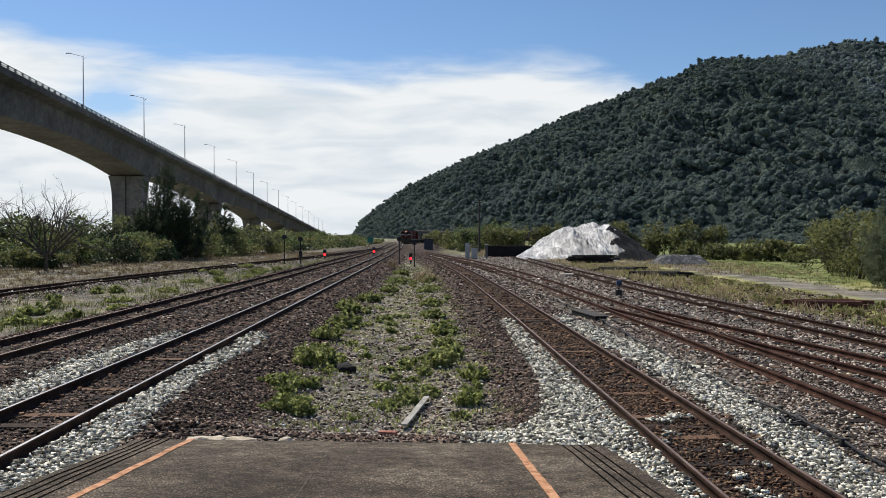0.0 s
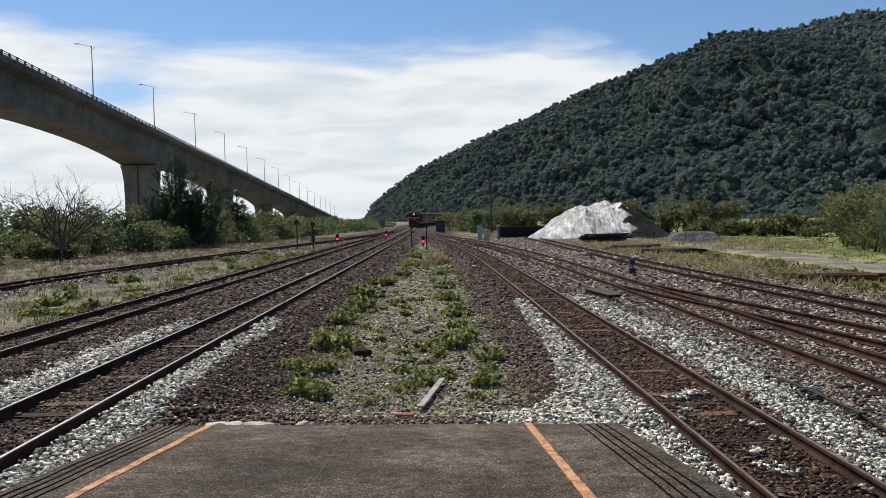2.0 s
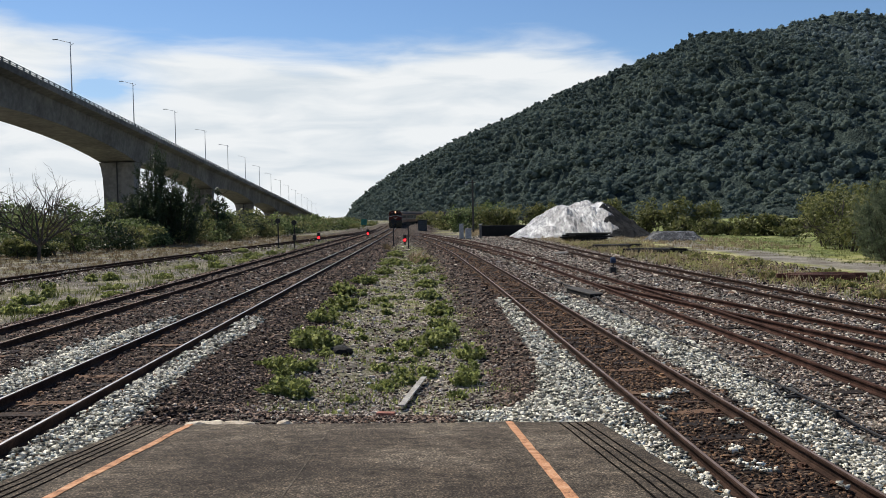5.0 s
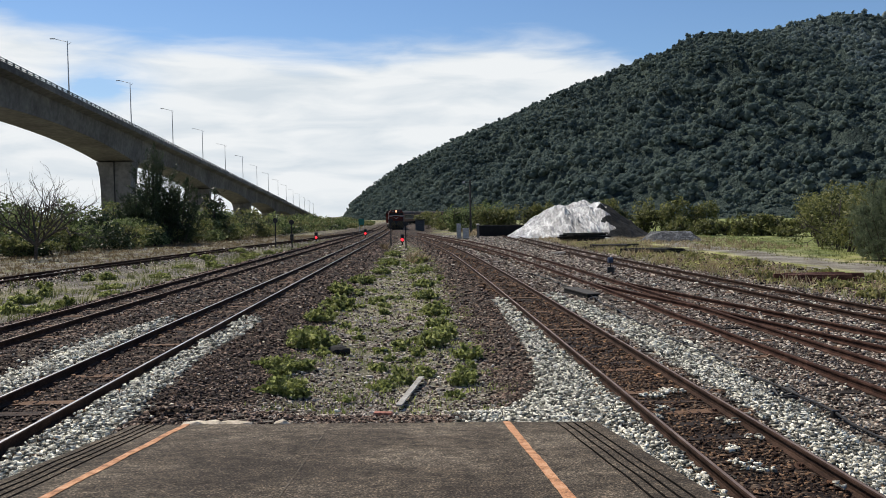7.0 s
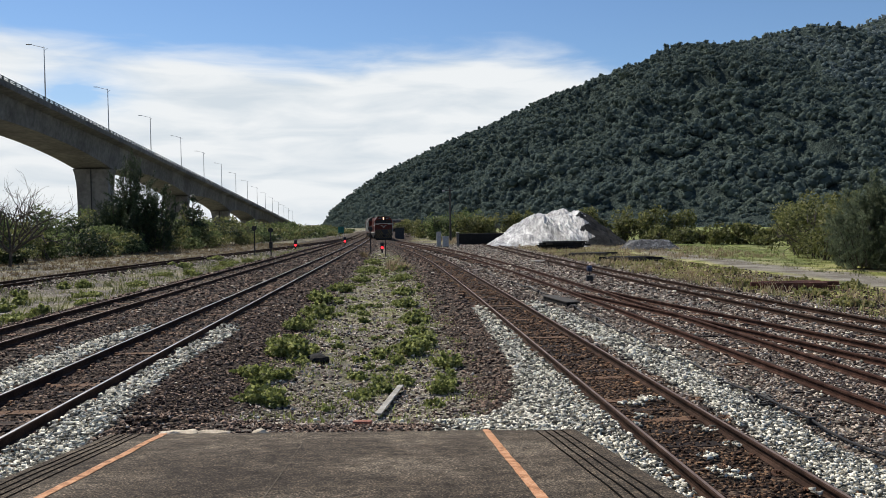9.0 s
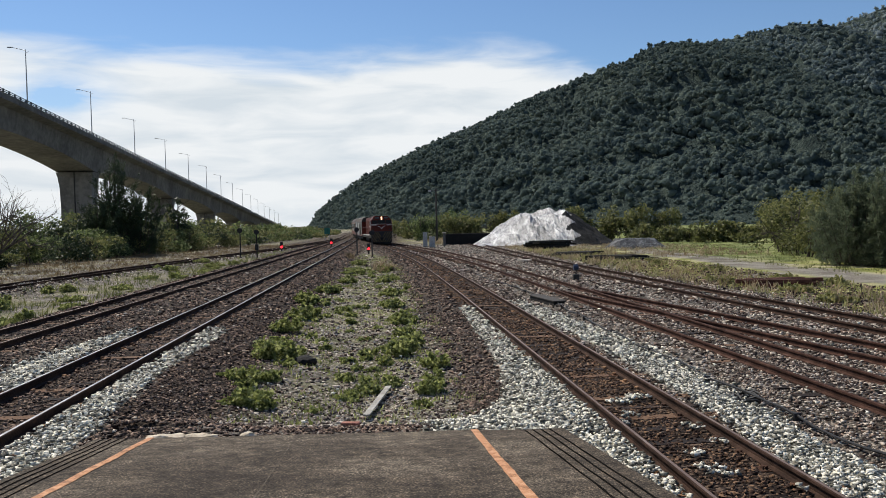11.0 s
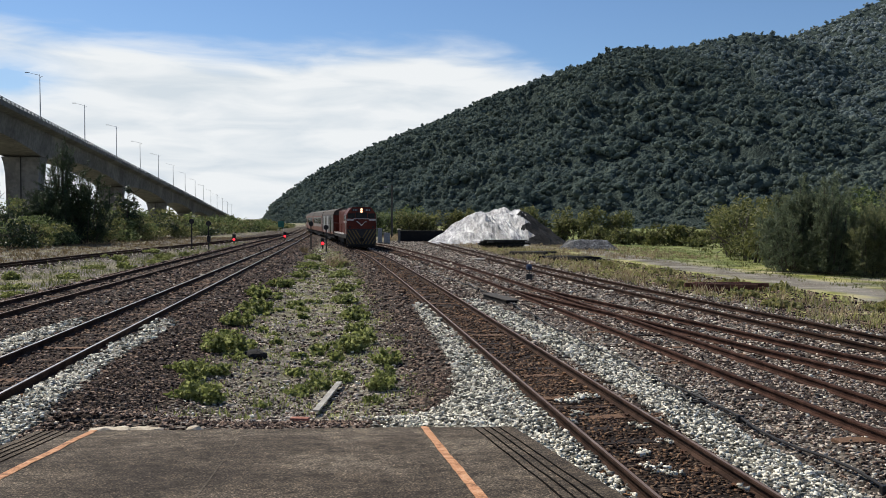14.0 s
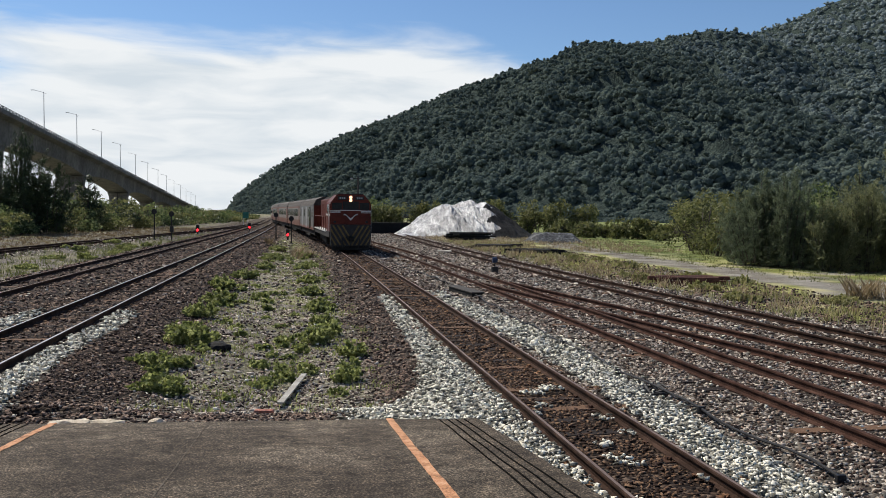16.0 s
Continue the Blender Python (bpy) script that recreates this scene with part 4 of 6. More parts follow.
def make_platform():
    plat = base("platform", 0, 0, 0, "worn dark asphalt platform end ramp with orange lines", "platform")
    tagged(plat, kind="structure")

    def across(f, y_frac):
        """f: 0 at the one side, 1 at the other; y_frac metres back from the end."""
        xe = PLAT[0][0] + f * (PLAT[1][0] - PLAT[0][0])
        ye = PLAT[0][1] + f * (PLAT[1][1] - PLAT[0][1])
        return xe + LEAN_X * y_frac, ye - y_frac
    fs = np.linspace(0, 1, 22)
    bs = np.r_[0, 0.02, np.linspace(0.35, 5.6, 16), 6.0, 9, 16, 30]
    rng = np.random.default_rng(3)
    v, f = [], []
    for b_ in bs:
        for q in fs:
            x, y = across(q, b_ + (0.05 * rng.uniform(-1, 1) if b_ == 0 else 0))
            z = plat_z(y) + 0.006 * float(wobble(x, y, 0.8)) - (0.02 if b_ == 0 else 0)
            v.append((x, y, z))
    n = len(fs)
    for i in range(len(bs) - 1):
        for j in range(n - 1):
            a = i * n + j
            f.append((a, a + n, a + n + 1, a + 1))
    top = len(v)
    rim = list(range(n)) + [i * n + n - 1 for i in range(1, len(bs))] + [(len(bs) - 1) * n + j for j in range(n - 2, -1, -1)] + [i * n for i in range(len(bs) - 2, 0, -1)]
    for i in rim:
        x, y, z = v[i]
        v.append((x, y, -0.7))
    m_ = len(rim)
    for k in range(m_):
        f.append((rim[k], rim[(k + 1) % m_], top + (k + 1) % m_, top + k))
    mesh_object("slab", v, f, M["platform"], plat)

    def strip(name, f0, width, mat, b0, b1, lift, parent, broken=0.0, label=""):
        vs, fc = [], []
        steps = np.arange(b0, b1, 0.12)
        for b_ in steps:
            x, y = across(f0, b_)
            w = width / 2 * (1 + (0.12 * rng.uniform(-1, 1) if broken else 0))
            for s in (-1, 1):
                for l in (0, lift):
                    vs.append((x + s * w, y, plat_z(y) + 0.006 * float(wobble(x + s * w, y, 0.8)) + l + 0.002))
        for i in range(len(steps) - 1):
            a = i * 4
            fc += [(a + 1, a + 3, a + 7, a + 5), (a, a + 1, a + 5, a + 4), (a + 3, a + 2, a + 6, a + 7)]
        mesh_object(name, vs, fc, mat, parent, label)
    wid = PLAT[1][0] - PLAT[0][0]
    for fx in (0.63 / wid, 1 - 0.97 / wid):
        strip("orange_line", fx, 0.078, M["orange_line"], 0.0, 8.0, 0.004, plat, 1.0, "faded orange painted line")
    for d in (0.10, 0.19, 0.28, 0.37):
        strip("groove", d / wid, 0.017, M["groove"], 0.05, 8.0, 0.003, plat)
        strip("groove", 1 - (d + 0.06) / wid, 0.017, M["groove"], 0.05, 8.0, 0.003, plat)
    strip("seam", 0.44, 0.012, M["seam"], 0.04, 8.0, 0.002, plat, 1.0, "pale seam in the asphalt")
    # crumbling pale kerb pieces at the end
    for fx, w in ((0.135, 0.30), (0.175, 0.22), (0.225, 0.34), (0.33, 0.16)):
        x, y = across(fx, -0.05)
        bm = bmesh.new()
        bmesh.ops.create_icosphere(bm, subdivisions=2, radius=1.0)
        for v_ in bm.verts:
            c = v_.co * (1 + rng.uniform(-0.22, 0.22))
            v_.co = (x + c.x * w * 0.55, y + c.y * 0.09, plat_z(y) - 0.01 + max(c.z, -1) * 0.042)
        part("kerb_piece", bm, M["kerb_cream"], plat, "broken cream concrete edge")


make_platform()


# ---------------------------------------------------------------- rails and sleepers
RAIL = [(-0.061, -0.14), (0.061, -0.14), (0.061, -0.125), (0.012, -0.105), (0.010, -0.045), (0.033, -0.032), (0.033, -0.006), (0.026, 0.0), (-0.026, 0.0), (-0.033, -0.006), (-0.033, -0.032), (-0.010, -0.045), (-0.012, -0.105), (-0.061, -0.125)]


def offset_line(line, side, z):
    t = np.gradient(line, axis=0)
    t /= np.linalg.norm(t, axis=1)[:, None]
    p = line + side * np.stack([t[:, 1], -t[:, 0]], 1)
    return np.concatenate([p, np.full((len(p), 1), z)], 1)


def make_track(key, label, shine, mat, y0, y1, sleepers):
    line = TRACKS[key]
    zt = LEFT_RISE if key[0] == "L" else 0.0
    tr = base("railway_track", line[0, 0], line[0, 1], 0, label, "railway track", "tracks of the yard")
    tr.matrix_world = Matrix.Identity(4)
    for side in (-0.5665, 0.5665):
        p = offset_line(line, side, zt)
        rail = sweep("rail", p, RAIL, mat, tr)
        if shine:
            sweep("running_surface", p + np.array([0, 0, 0.002]), [(-shine, -0.004), (shine, -0.004), (shine, 0.0), (-shine, 0.0)], M["rail_head"] if shine > 0.0175 else M["rail_worn"], rail, label="worn running surface")
    rng = np.random.default_rng(hash_of(key))
    me = plate = None
    s = np.r_[0, np.cumsum(np.linalg.norm(np.diff(line, axis=0), axis=1))]
    sy_ = np.interp([y0, y1], line[:, 1], s)
    for d in np.arange(sy_[0], sy_[1], 0.62)[:sleepers]:
        x, y = np.interp(d, s, line[:, 0]), np.interp(d, s, line[:, 1])
        x2, y2 = np.interp(d + 0.5, s, line[:, 0]), np.interp(d + 0.5, s, line[:, 1])
        if me is None:
            o = part("sleeper", box(-1.05, 1.05, -0.105, 0.105, -0.14, 0.0), M["sleeper"], tr)
            me = o.data
        else:
            o = new("sleeper", me)
            o.parent = tr
        turn = -math.degrees(math.atan2(x2 - x, y2 - y))
        if key in ("R1", "L1") and y < 30:
            for sd in (-0.5665, 0.5665):
                if plate is None:
                    bm = box(-0.17, 0.17, -0.09, 0.09, -0.146, -0.132, 0.004)
                    for cx in (-0.105, 0.105):
                        rod((cx, -0.05, -0.118), (cx, 0.05, -0.118), 0.02, n=6, bm=bm)
                        box(cx - 0.03, cx + 0.03, -0.025, 0.025, -0.135, -0.10, 0.0, bm)
                    p_ = part("tie_plate", bm, M["tie_plate"], tr, "orange rusted tie plate with clips")
                    plate = p_.data
                else:
                    p_ = new("tie_plate", plate)
                    p_.parent = tr
                p_.matrix_world = pose(x, y, zt, 0, 0, -math.degrees(math.atan2(x2 - x, y2 - y))) @ pose(sd, 0, 0)
        o.matrix_world = pose(x + rng.uniform(-0.04, 0.04), y, zt - 0.136 + rng.uniform(-0.02, 0.012), 0, 0, turn + rng.uniform(-1.2, 1.2))


def hash_of(s):
    return sum(ord(c) * (i + 3) for i, c in enumerate(s))


make_track("R1", "platform track with rusty rails on brown stained ballast", 0.017, M["rail_rust"], 5.5, 150, 230)
make_track("L1", "main track with brightly polished rails on dark ballast", 0.0185, M["rail_rust"], 8, 150, 230)
make_track("L2", "main track with rusty dull rails", 0.012, M["rail_rust"], 12, 130, 190)
make_track("R2", "siding track with red rusted rails", 0, M["rail_red"], 9, 100, 140)
make_track("R3", "diverging siding track with red rusted rails", 0, M["rail_red"], 12, 31, 40)
make_track("R4", "outer siding track with dark rusty rails beside grass", 0, M["rail_rust"], 16, 110, 140)
make_track("L3", "outer curved siding track with dull rails beside grass", 0, M["rail_rust"], 26, 130, 160)


# ---------------------------------------------------------------- train
def car_pose(line_s, line, d, length):
    """Pose of a vehicle whose middle is d metres along the line; its front points back along it."""
    a, b = d - length * 0.33, d + length * 0.33
    pa = np.array([np.interp(a, line_s, line[:, 0]), np.interp(a, line_s, line[:, 1])])
    pb = np.array([np.interp(b, line_s, line[:, 0]), np.interp(b, line_s, line[:, 1])])
    m_, v = (pa + pb) / 2, pa - pb
    return pose(m_[0], m_[1], 0, 0, 0, math.degrees(math.atan2(-v[0], v[1])))


def bogie(parent, y, wheels=2, base_=2.2):
    b = part("bogie", box(-0.95, 0.95, y - base_ / 2 - 0.5, y + base_ / 2 + 0.5, 0.38, 0.72, 0.04), M["under"], parent)
    for k in range(wheels):
        yy = y - base_ / 2 + base_ * k / (wheels - 1)
        for s in (-1, 1):
            part("wheel", rod((s * 0.50, yy, 0.45), (s * 0.63, yy, 0.45), 0.45, n=20), M["under"], b)


def make_loco():
    lo = base("locomotive", 0, 0, 0, "orange-red diesel locomotive with white chevron and striped nose", "locomotive")
    fr = 8.2
    part("underframe", box(-1.32, 1.32, -fr, fr - 0.15, 0.85, 1.22, 0.03), M["under"], lo)
    part("fuel_tank", box(-1.1, 1.1, -2.2, 2.2, 0.35, 0.9, 0.08), M["under"], lo)
    for y in (-5.4, 5.4):
        bogie(lo, y, 3, 3.2)
    # front cab: full width, roof corners cut off
    hw = 1.28
    prof = [(-hw, 1.2), (hw, 1.2), (hw, 3.02), (0.86, 3.58), (-0.86, 3.58), (-hw, 3.02)]
    bm = bmesh.new()
    a = [bm.verts.new((x, fr, z)) for x, z in prof]
    b = [bm.verts.new((x, fr - 3.4, z)) for x, z in prof]
    bm.faces.new(a)
    bm.faces.new(b[::-1])
    for i in range(6):
        bm.faces.new((a[i], b[i], b[(i + 1) % 6], a[(i + 1) % 6]))
    bmesh.ops.recalc_face_normals(bm, faces=bm.faces)
    bmesh.ops.bevel(bm, geom=[e for e in bm.edges], offset=0.06, segments=2, affect="EDGES")
    cab = part("cab", bm, M["loco_red"], lo)
    # windscreen band, number boxes, headlight
    for x0, x1 in ((-1.16, -0.55), (-0.50, 0.50), (0.55, 1.16)):
        part("windscreen", box(x0, x1, fr - 0.02, fr + 0.015, 2.62, 3.06 if abs(x0 + x1) > 0.2 else 3.14, 0.008), M["glass"], cab)
    for x0 in (-0.82, 0.27):
        nb = part("number_box", box(x0, x0 + 0.55, fr - 0.03, fr + 0.03, 3.24, 3.46, 0.012), M["black_steel"], cab)
        for k in range(3):
            part("plain_bar", box(x0 + 0.09 + 0.13 * k, x0 + 0.17 + 0.13 * k, fr + 0.03, fr + 0.036, 3.30, 3.40), M["grey_steel"], nb)
    hl = part("headlight_housing", box(-0.17, 0.17, fr - 0.05, fr + 0.05, 3.08, 3.52, 0.03), M["black_steel"], cab)
    for z in (3.40, 3.21):
        part("headlight", rod((0, fr + 0.03, z), (0, fr + 0.08, z), 0.10, 0.09, 16), M["head_lamp"], hl, "glowing warm headlight")
    # white belt stripe and chevron
    for x0, x1 in ((-hw - 0.01, -0.64), (0.64, hw + 0.01)):
        part("belt_stripe", box(x0, x1, fr - 0.01, fr + 0.012, 2.50, 2.58), M["loco_white"], cab)
        part("belt_stripe", box(x0, x1, fr - 0.01, fr + 0.012, 2.42, 2.46), M["loco_white"], cab)
    part("sill_stripe", box(-0.66, 0.66, fr - 0.01, fr + 0.016, 2.56, 2.61), M["loco_white"], cab)
    for s in (-1, 1):
        bm = bmesh.new()
        q = [(0.0, 1.94), (0.0, 2.08), (s * 0.32, 2.36), (s * 0.44, 2.36), (s * 0.44, 2.30), (s * 0.28, 2.26)]
        fv = [bm.verts.new((x, fr + 0.006, z)) for x, z in q]
        fc = bm.faces.new(fv)
        r = bmesh.ops.extrude_face_region(bm, geom=[fc])
        bmesh.ops.translate(bm, vec=(0, 0.012, 0), verts=[g for g in r["geom"] if isinstance(g, bmesh.types.BMVert)])
        part("chevron", bm, M["loco_white"], cab, "white chevron emblem")
    for s in (-1, 1):
        part("side_window", box(s * hw - 0.02, s * hw + 0.02, fr - 2.5, fr - 0.7, 2.45, 2.96, 0.01), M["glass"], cab)
        part("side_stripe", box(s * (hw + 0.005) - 0.008, s * (hw + 0.005) + 0.008, fr - 3.35, fr - 0.05, 2.24, 2.36), M["loco_white"], cab)
        part("grab_rail", rod((s * (hw + 0.05), fr - 0.5, 1.25), (s * (hw + 0.05), fr - 0.5, 2.9), 0.025), M["loco_white"], cab)
    # striped pilot
    pil = part("pilot", box(-hw + 0.02, hw - 0.02, fr - 0.35, fr + 0.10, 0.34, 1.70, 0.03), M["black_steel"], lo, "black and yellow striped pilot")
    for s in (-1, 1):
        for k in range(6):
            x0 = s * (-0.30 + 0.29 * k)
            m0, m1 = 0.03, hw - 0.05
            zs = np.linspace(0.40, 1.64, 13)
            low = [(min(max(s * (x0 + s * 0.76 * (z - 0.40) / 1.24), m0), m1), z) for z in zs]
            upp = [(min(max(s * (x0 + s * 0.12 + s * 0.76 * (z - 0.40) / 1.24), m0), m1), z) for z in zs]
            bm = bmesh.new()
            va = [bm.verts.new((s * x, fr + 0.106, z)) for x, z in low]
            vb = [bm.verts.new((s * x, fr + 0.106, z)) for x, z in upp]
            for i in range(12):
                if upp[i][0] - low[i][0] > 0.01 or upp[i + 1][0] - low[i + 1][0] > 0.01:
                    bm.faces.new((va[i], vb[i], vb[i + 1], va[i + 1]))
            bmesh.ops.delete(bm, geom=[v for v in bm.verts if not v.link_faces], context="VERTS")
            part("yellow_stripe", bm, M["loco_yellow"], pil)
    part("coupler", box(-0.16, 0.16, fr + 0.05, fr + 0.55, 0.66, 0.96, 0.05), M["under"], lo)
    part("plough", box(-1.15, 1.15, fr - 0.2, fr + 0.02, 0.10, 0.36, 0.02), M["under"], lo)
    for s in (-1, 1):
        part("air_hose", rod((s * 0.55, fr + 0.12, 0.85), (s * 0.5, fr + 0.22, 0.3), 0.035), M["black"], lo)
        part("tail_lamp", rod((s * 1.0, fr + 0.02, 1.86), (s * 1.0, fr + 0.07, 1.86), 0.08, n=12), M["black_steel"], lo)
    # long narrow hood with walkways
    hood = part("hood", box(-0.88, 0.88, -fr + 0.9, fr - 3.4, 1.2, 3.42, 0.10), M["loco_red"], lo)
    part("hood_roof", box(-0.60, 0.60, -fr + 1.4, fr - 4.2, 3.42, 3.58, 0.04), M["under"], hood)
    for k in range(7):
        y = -fr + 1.6 + 1.35 * k
        for s in (-1, 1):
            part("louvre_door", box(s * 0.885 - 0.012, s * 0.885 + 0.012, y, y + 1.15, 1.5, 3.05, 0.01), M["loco_red"], hood)
    for s in (-1, 1):
        part("walkway", box(min(s * 0.88, s * 1.36), max(s * 0.88, s * 1.36), -fr + 0.1, fr - 3.4, 1.16, 1.24), M["loco_white"], lo, "white edged walkway")
        part("handrail", rod((s * 1.33, -fr + 0.4, 2.16), (s * 1.33, fr - 3.5, 2.16), 0.022), M["loco_red"], lo)
        for k in range(7):
            y = -fr + 0.4 + k * 2.05
            part("stanchion", rod((s * 1.33, y, 1.22), (s * 1.33, y, 2.16), 0.02), M["loco_red"], lo)
    part("cab_roof", box(-0.84, 0.84, fr - 3.3, fr - 0.12, 3.58, 3.63, 0.01), M["coach_roof"], cab)
    return lo


def make_coach(kind):
    """kind 'van' or 'coach'."""
    ln = 18.0 if kind == "van" else 20.0
    h = ln / 2
    if kind == "van":
        co = base("baggage_van", 0, 0, 0, "silver-grey baggage van with dark doors and orange end", "railway van")
    else:
        co = base("passenger_coach", 0, 0, 0, "cream and orange passenger coach with dark windows", "railway coach", "coaches of the train")
    prof = [(-1.4, 0.95), (1.4, 0.95), (1.4, 3.0), (1.18, 3.42), (0.62, 3.66), (-0.62, 3.66), (-1.18, 3.42), (-1.4, 3.0)]
    bm = bmesh.new()
    a = [bm.verts.new((x, h, z)) for x, z in prof]
    b = [bm.verts.new((x, -h, z)) for x, z in prof]
    bm.faces.new(a)
    bm.faces.new(b[::-1])
    for i in range(8):
        bm.faces.new((a[i], b[i], b[(i + 1) % 8], a[(i + 1) % 8]))
    bmesh.ops.recalc_face_normals(bm, faces=bm.faces)
    body = part("body", bm, M["coach_silver"] if kind == "van" else M["coach_cream"], co)
    roof = [(-1.42, 2.98), (-1.20, 3.45), (-0.63, 3.70), (0.63, 3.70), (1.20, 3.45), (1.42, 2.98), (1.19, 3.40), (-1.19, 3.40)]
    bm = bmesh.new()
    a = [bm.verts.new((x, h + 0.05, z)) for x, z in roof[:6]]
    b = [bm.verts.new((x, -h - 0.05, z)) for x, z in roof[:6]]
    for i in range(5):
        bm.faces.new((a[i], a[i + 1], b[i + 1], b[i]))
    bm.faces.new(a[::-1])
    bm.faces.new(b)
    part("roof", bm, M["coach_roof"], co)
    part("underframe", box(-1.25, 1.25, -h + 0.2, h - 0.2, 0.55, 0.95), M["under"], co)
    part("equipment_box", box(-1.2, 1.2, -2.5, 2.5, 0.3, 0.6, 0.03), M["under"], co)
    for y in (-h + 3.2, h - 3.2):
        bogie(co, y)
    part("end_panel", box(-1.36, 1.36, h, h + 0.03, 1.0, 3.1, 0.01), M["loco_red"], body, "orange-red painted end")
    part("gangway", box(-0.5, 0.5, h + 0.03, h + 0.28, 1.0, 3.05, 0.05), M["black"], co)
    for s in (-1, 1):
        if kind == "van":
            for y in (-5.2, 0.6, 5.0):
                part("sliding_door", box(s * 1.405 - 0.02, s * 1.405 + 0.02, y - 0.85, y + 0.85, 1.05, 2.9, 0.01), M["glass"] if y == 5.0 else M["grey_steel"], body)
            for y in (-7.6, -2.6, 2.9, 7.4):
                part("window", box(s * 1.405 - 0.012, s * 1.405 + 0.012, y - 0.4, y + 0.4, 2.0, 2.7, 0.008), M["glass"], body)
            part("lower_band", box(s * 1.402 - 0.008, s * 1.402 + 0.008, -h, h, 0.96, 1.2), M["coach_orange"], body)
        else:
            part("lower_band", box(s * 1.402 - 0.008, s * 1.402 + 0.008, -h, h, 0.96, 1.55), M["coach_orange"], body, "orange lower band")
            part("upper_band", box(s * 1.402 - 0.008, s * 1.402 + 0.008, -h, h, 2.82, 2.98), M["coach_orange"], body, "orange upper band")
            for k in range(9):
                y = -h + 2.6 + k * (ln - 5.2) / 8
                part("window", box(s * 1.41 - 0.012, s * 1.41 + 0.012, y - 0.62, y + 0.62, 1.95, 2.7, 0.01), M["glass"], body)
            for y in (-h + 0.9, h - 0.9):
                part("door", box(s * 1.412 - 0.012, s * 1.412 + 0.012, y - 0.42, y + 0.42, 1.0, 2.9, 0.01), M["coach_orange"], body)
    return co


TRAIN = [(make_loco(), 16.9), (make_coach("van"), 18.6), (make_coach("coach"), 20.6)]
for _ in range(4):
    TRAIN.append((copy_thing(TRAIN[2][0], Matrix.Identity(4)), 20.6))


def motions():
    """The train comes round the bend at an even pace."""
    line = R1[R1[:, 1] > 0]
    s = np.r_[0, np.cumsum(np.linalg.norm(np.diff(line, axis=0), axis=1))]
    end = np.interp(52.5, line[:, 1], s)
    back = 0.0
    for car, ln in TRAIN:
        rows = [(t, car_pose(s, line, end + (16.0 - t) * 10.2 + back + ln / 2, ln)) for t in np.arange(0, 16.01, 0.5)]
        walk(car, [(float(t), m_) for t, m_ in rows])
        back += ln


# ---------------------------------------------------------------- loose stones
def stones(name, spots, size, mat, rng, label, lift=0.0):
    """spots (n, 2); each an angular broken stone of about size."""
    n = len(spots)
    cube = np.array([(x, y, z) for z in (-1, 1) for y in (-1, 1) for x in (-1, 1)], float)
    quads = np.array([(4, 5, 7, 6), (0, 1, 5, 4), (2, 6, 7, 3), (0, 4, 6, 2), (1, 3, 7, 5)])
    v = cube[None] * rng.uniform(0.22, 1.25, (n, 8, 3)) * (size * rng.uniform(0.55, 1.25, (n, 1, 1))) * np.stack([rng.uniform(0.9, 1.6, n), rng.uniform(0.5, 0.95, n), rng.uniform(0.34, 0.75, n)], 1)[:, None]
    a, b = rng.uniform(0, 2 * np.pi, n), rng.normal(0, 0.75, n)
    ca, sa, cb, sb = np.cos(a), np.sin(a), np.cos(b), np.sin(b)
    x, y, z = v[..., 0], v[..., 1], v[..., 2]
    y, z = y * cb[:, None] - z * sb[:, None], y * sb[:, None] + z * cb[:, None]
    x, y = x * ca[:, None] - y * sa[:, None], x * sa[:, None] + y * ca[:, None]
    gz = ground_height(spots[:, 0], spots[:, 1]) + lift + rng.uniform(-0.45, 0.65, n) * size
    v = np.stack([x + spots[:, :1], y + spots[:, 1:], z + gz[:, None]], -1).reshape(-1, 3)
    q = (np.arange(n)[:, None, None] * 8 + quads[None]).reshape(-1, 4)
    return tagged(big_mesh(name, v, q, mat), label, "ballast", kind="stuff")


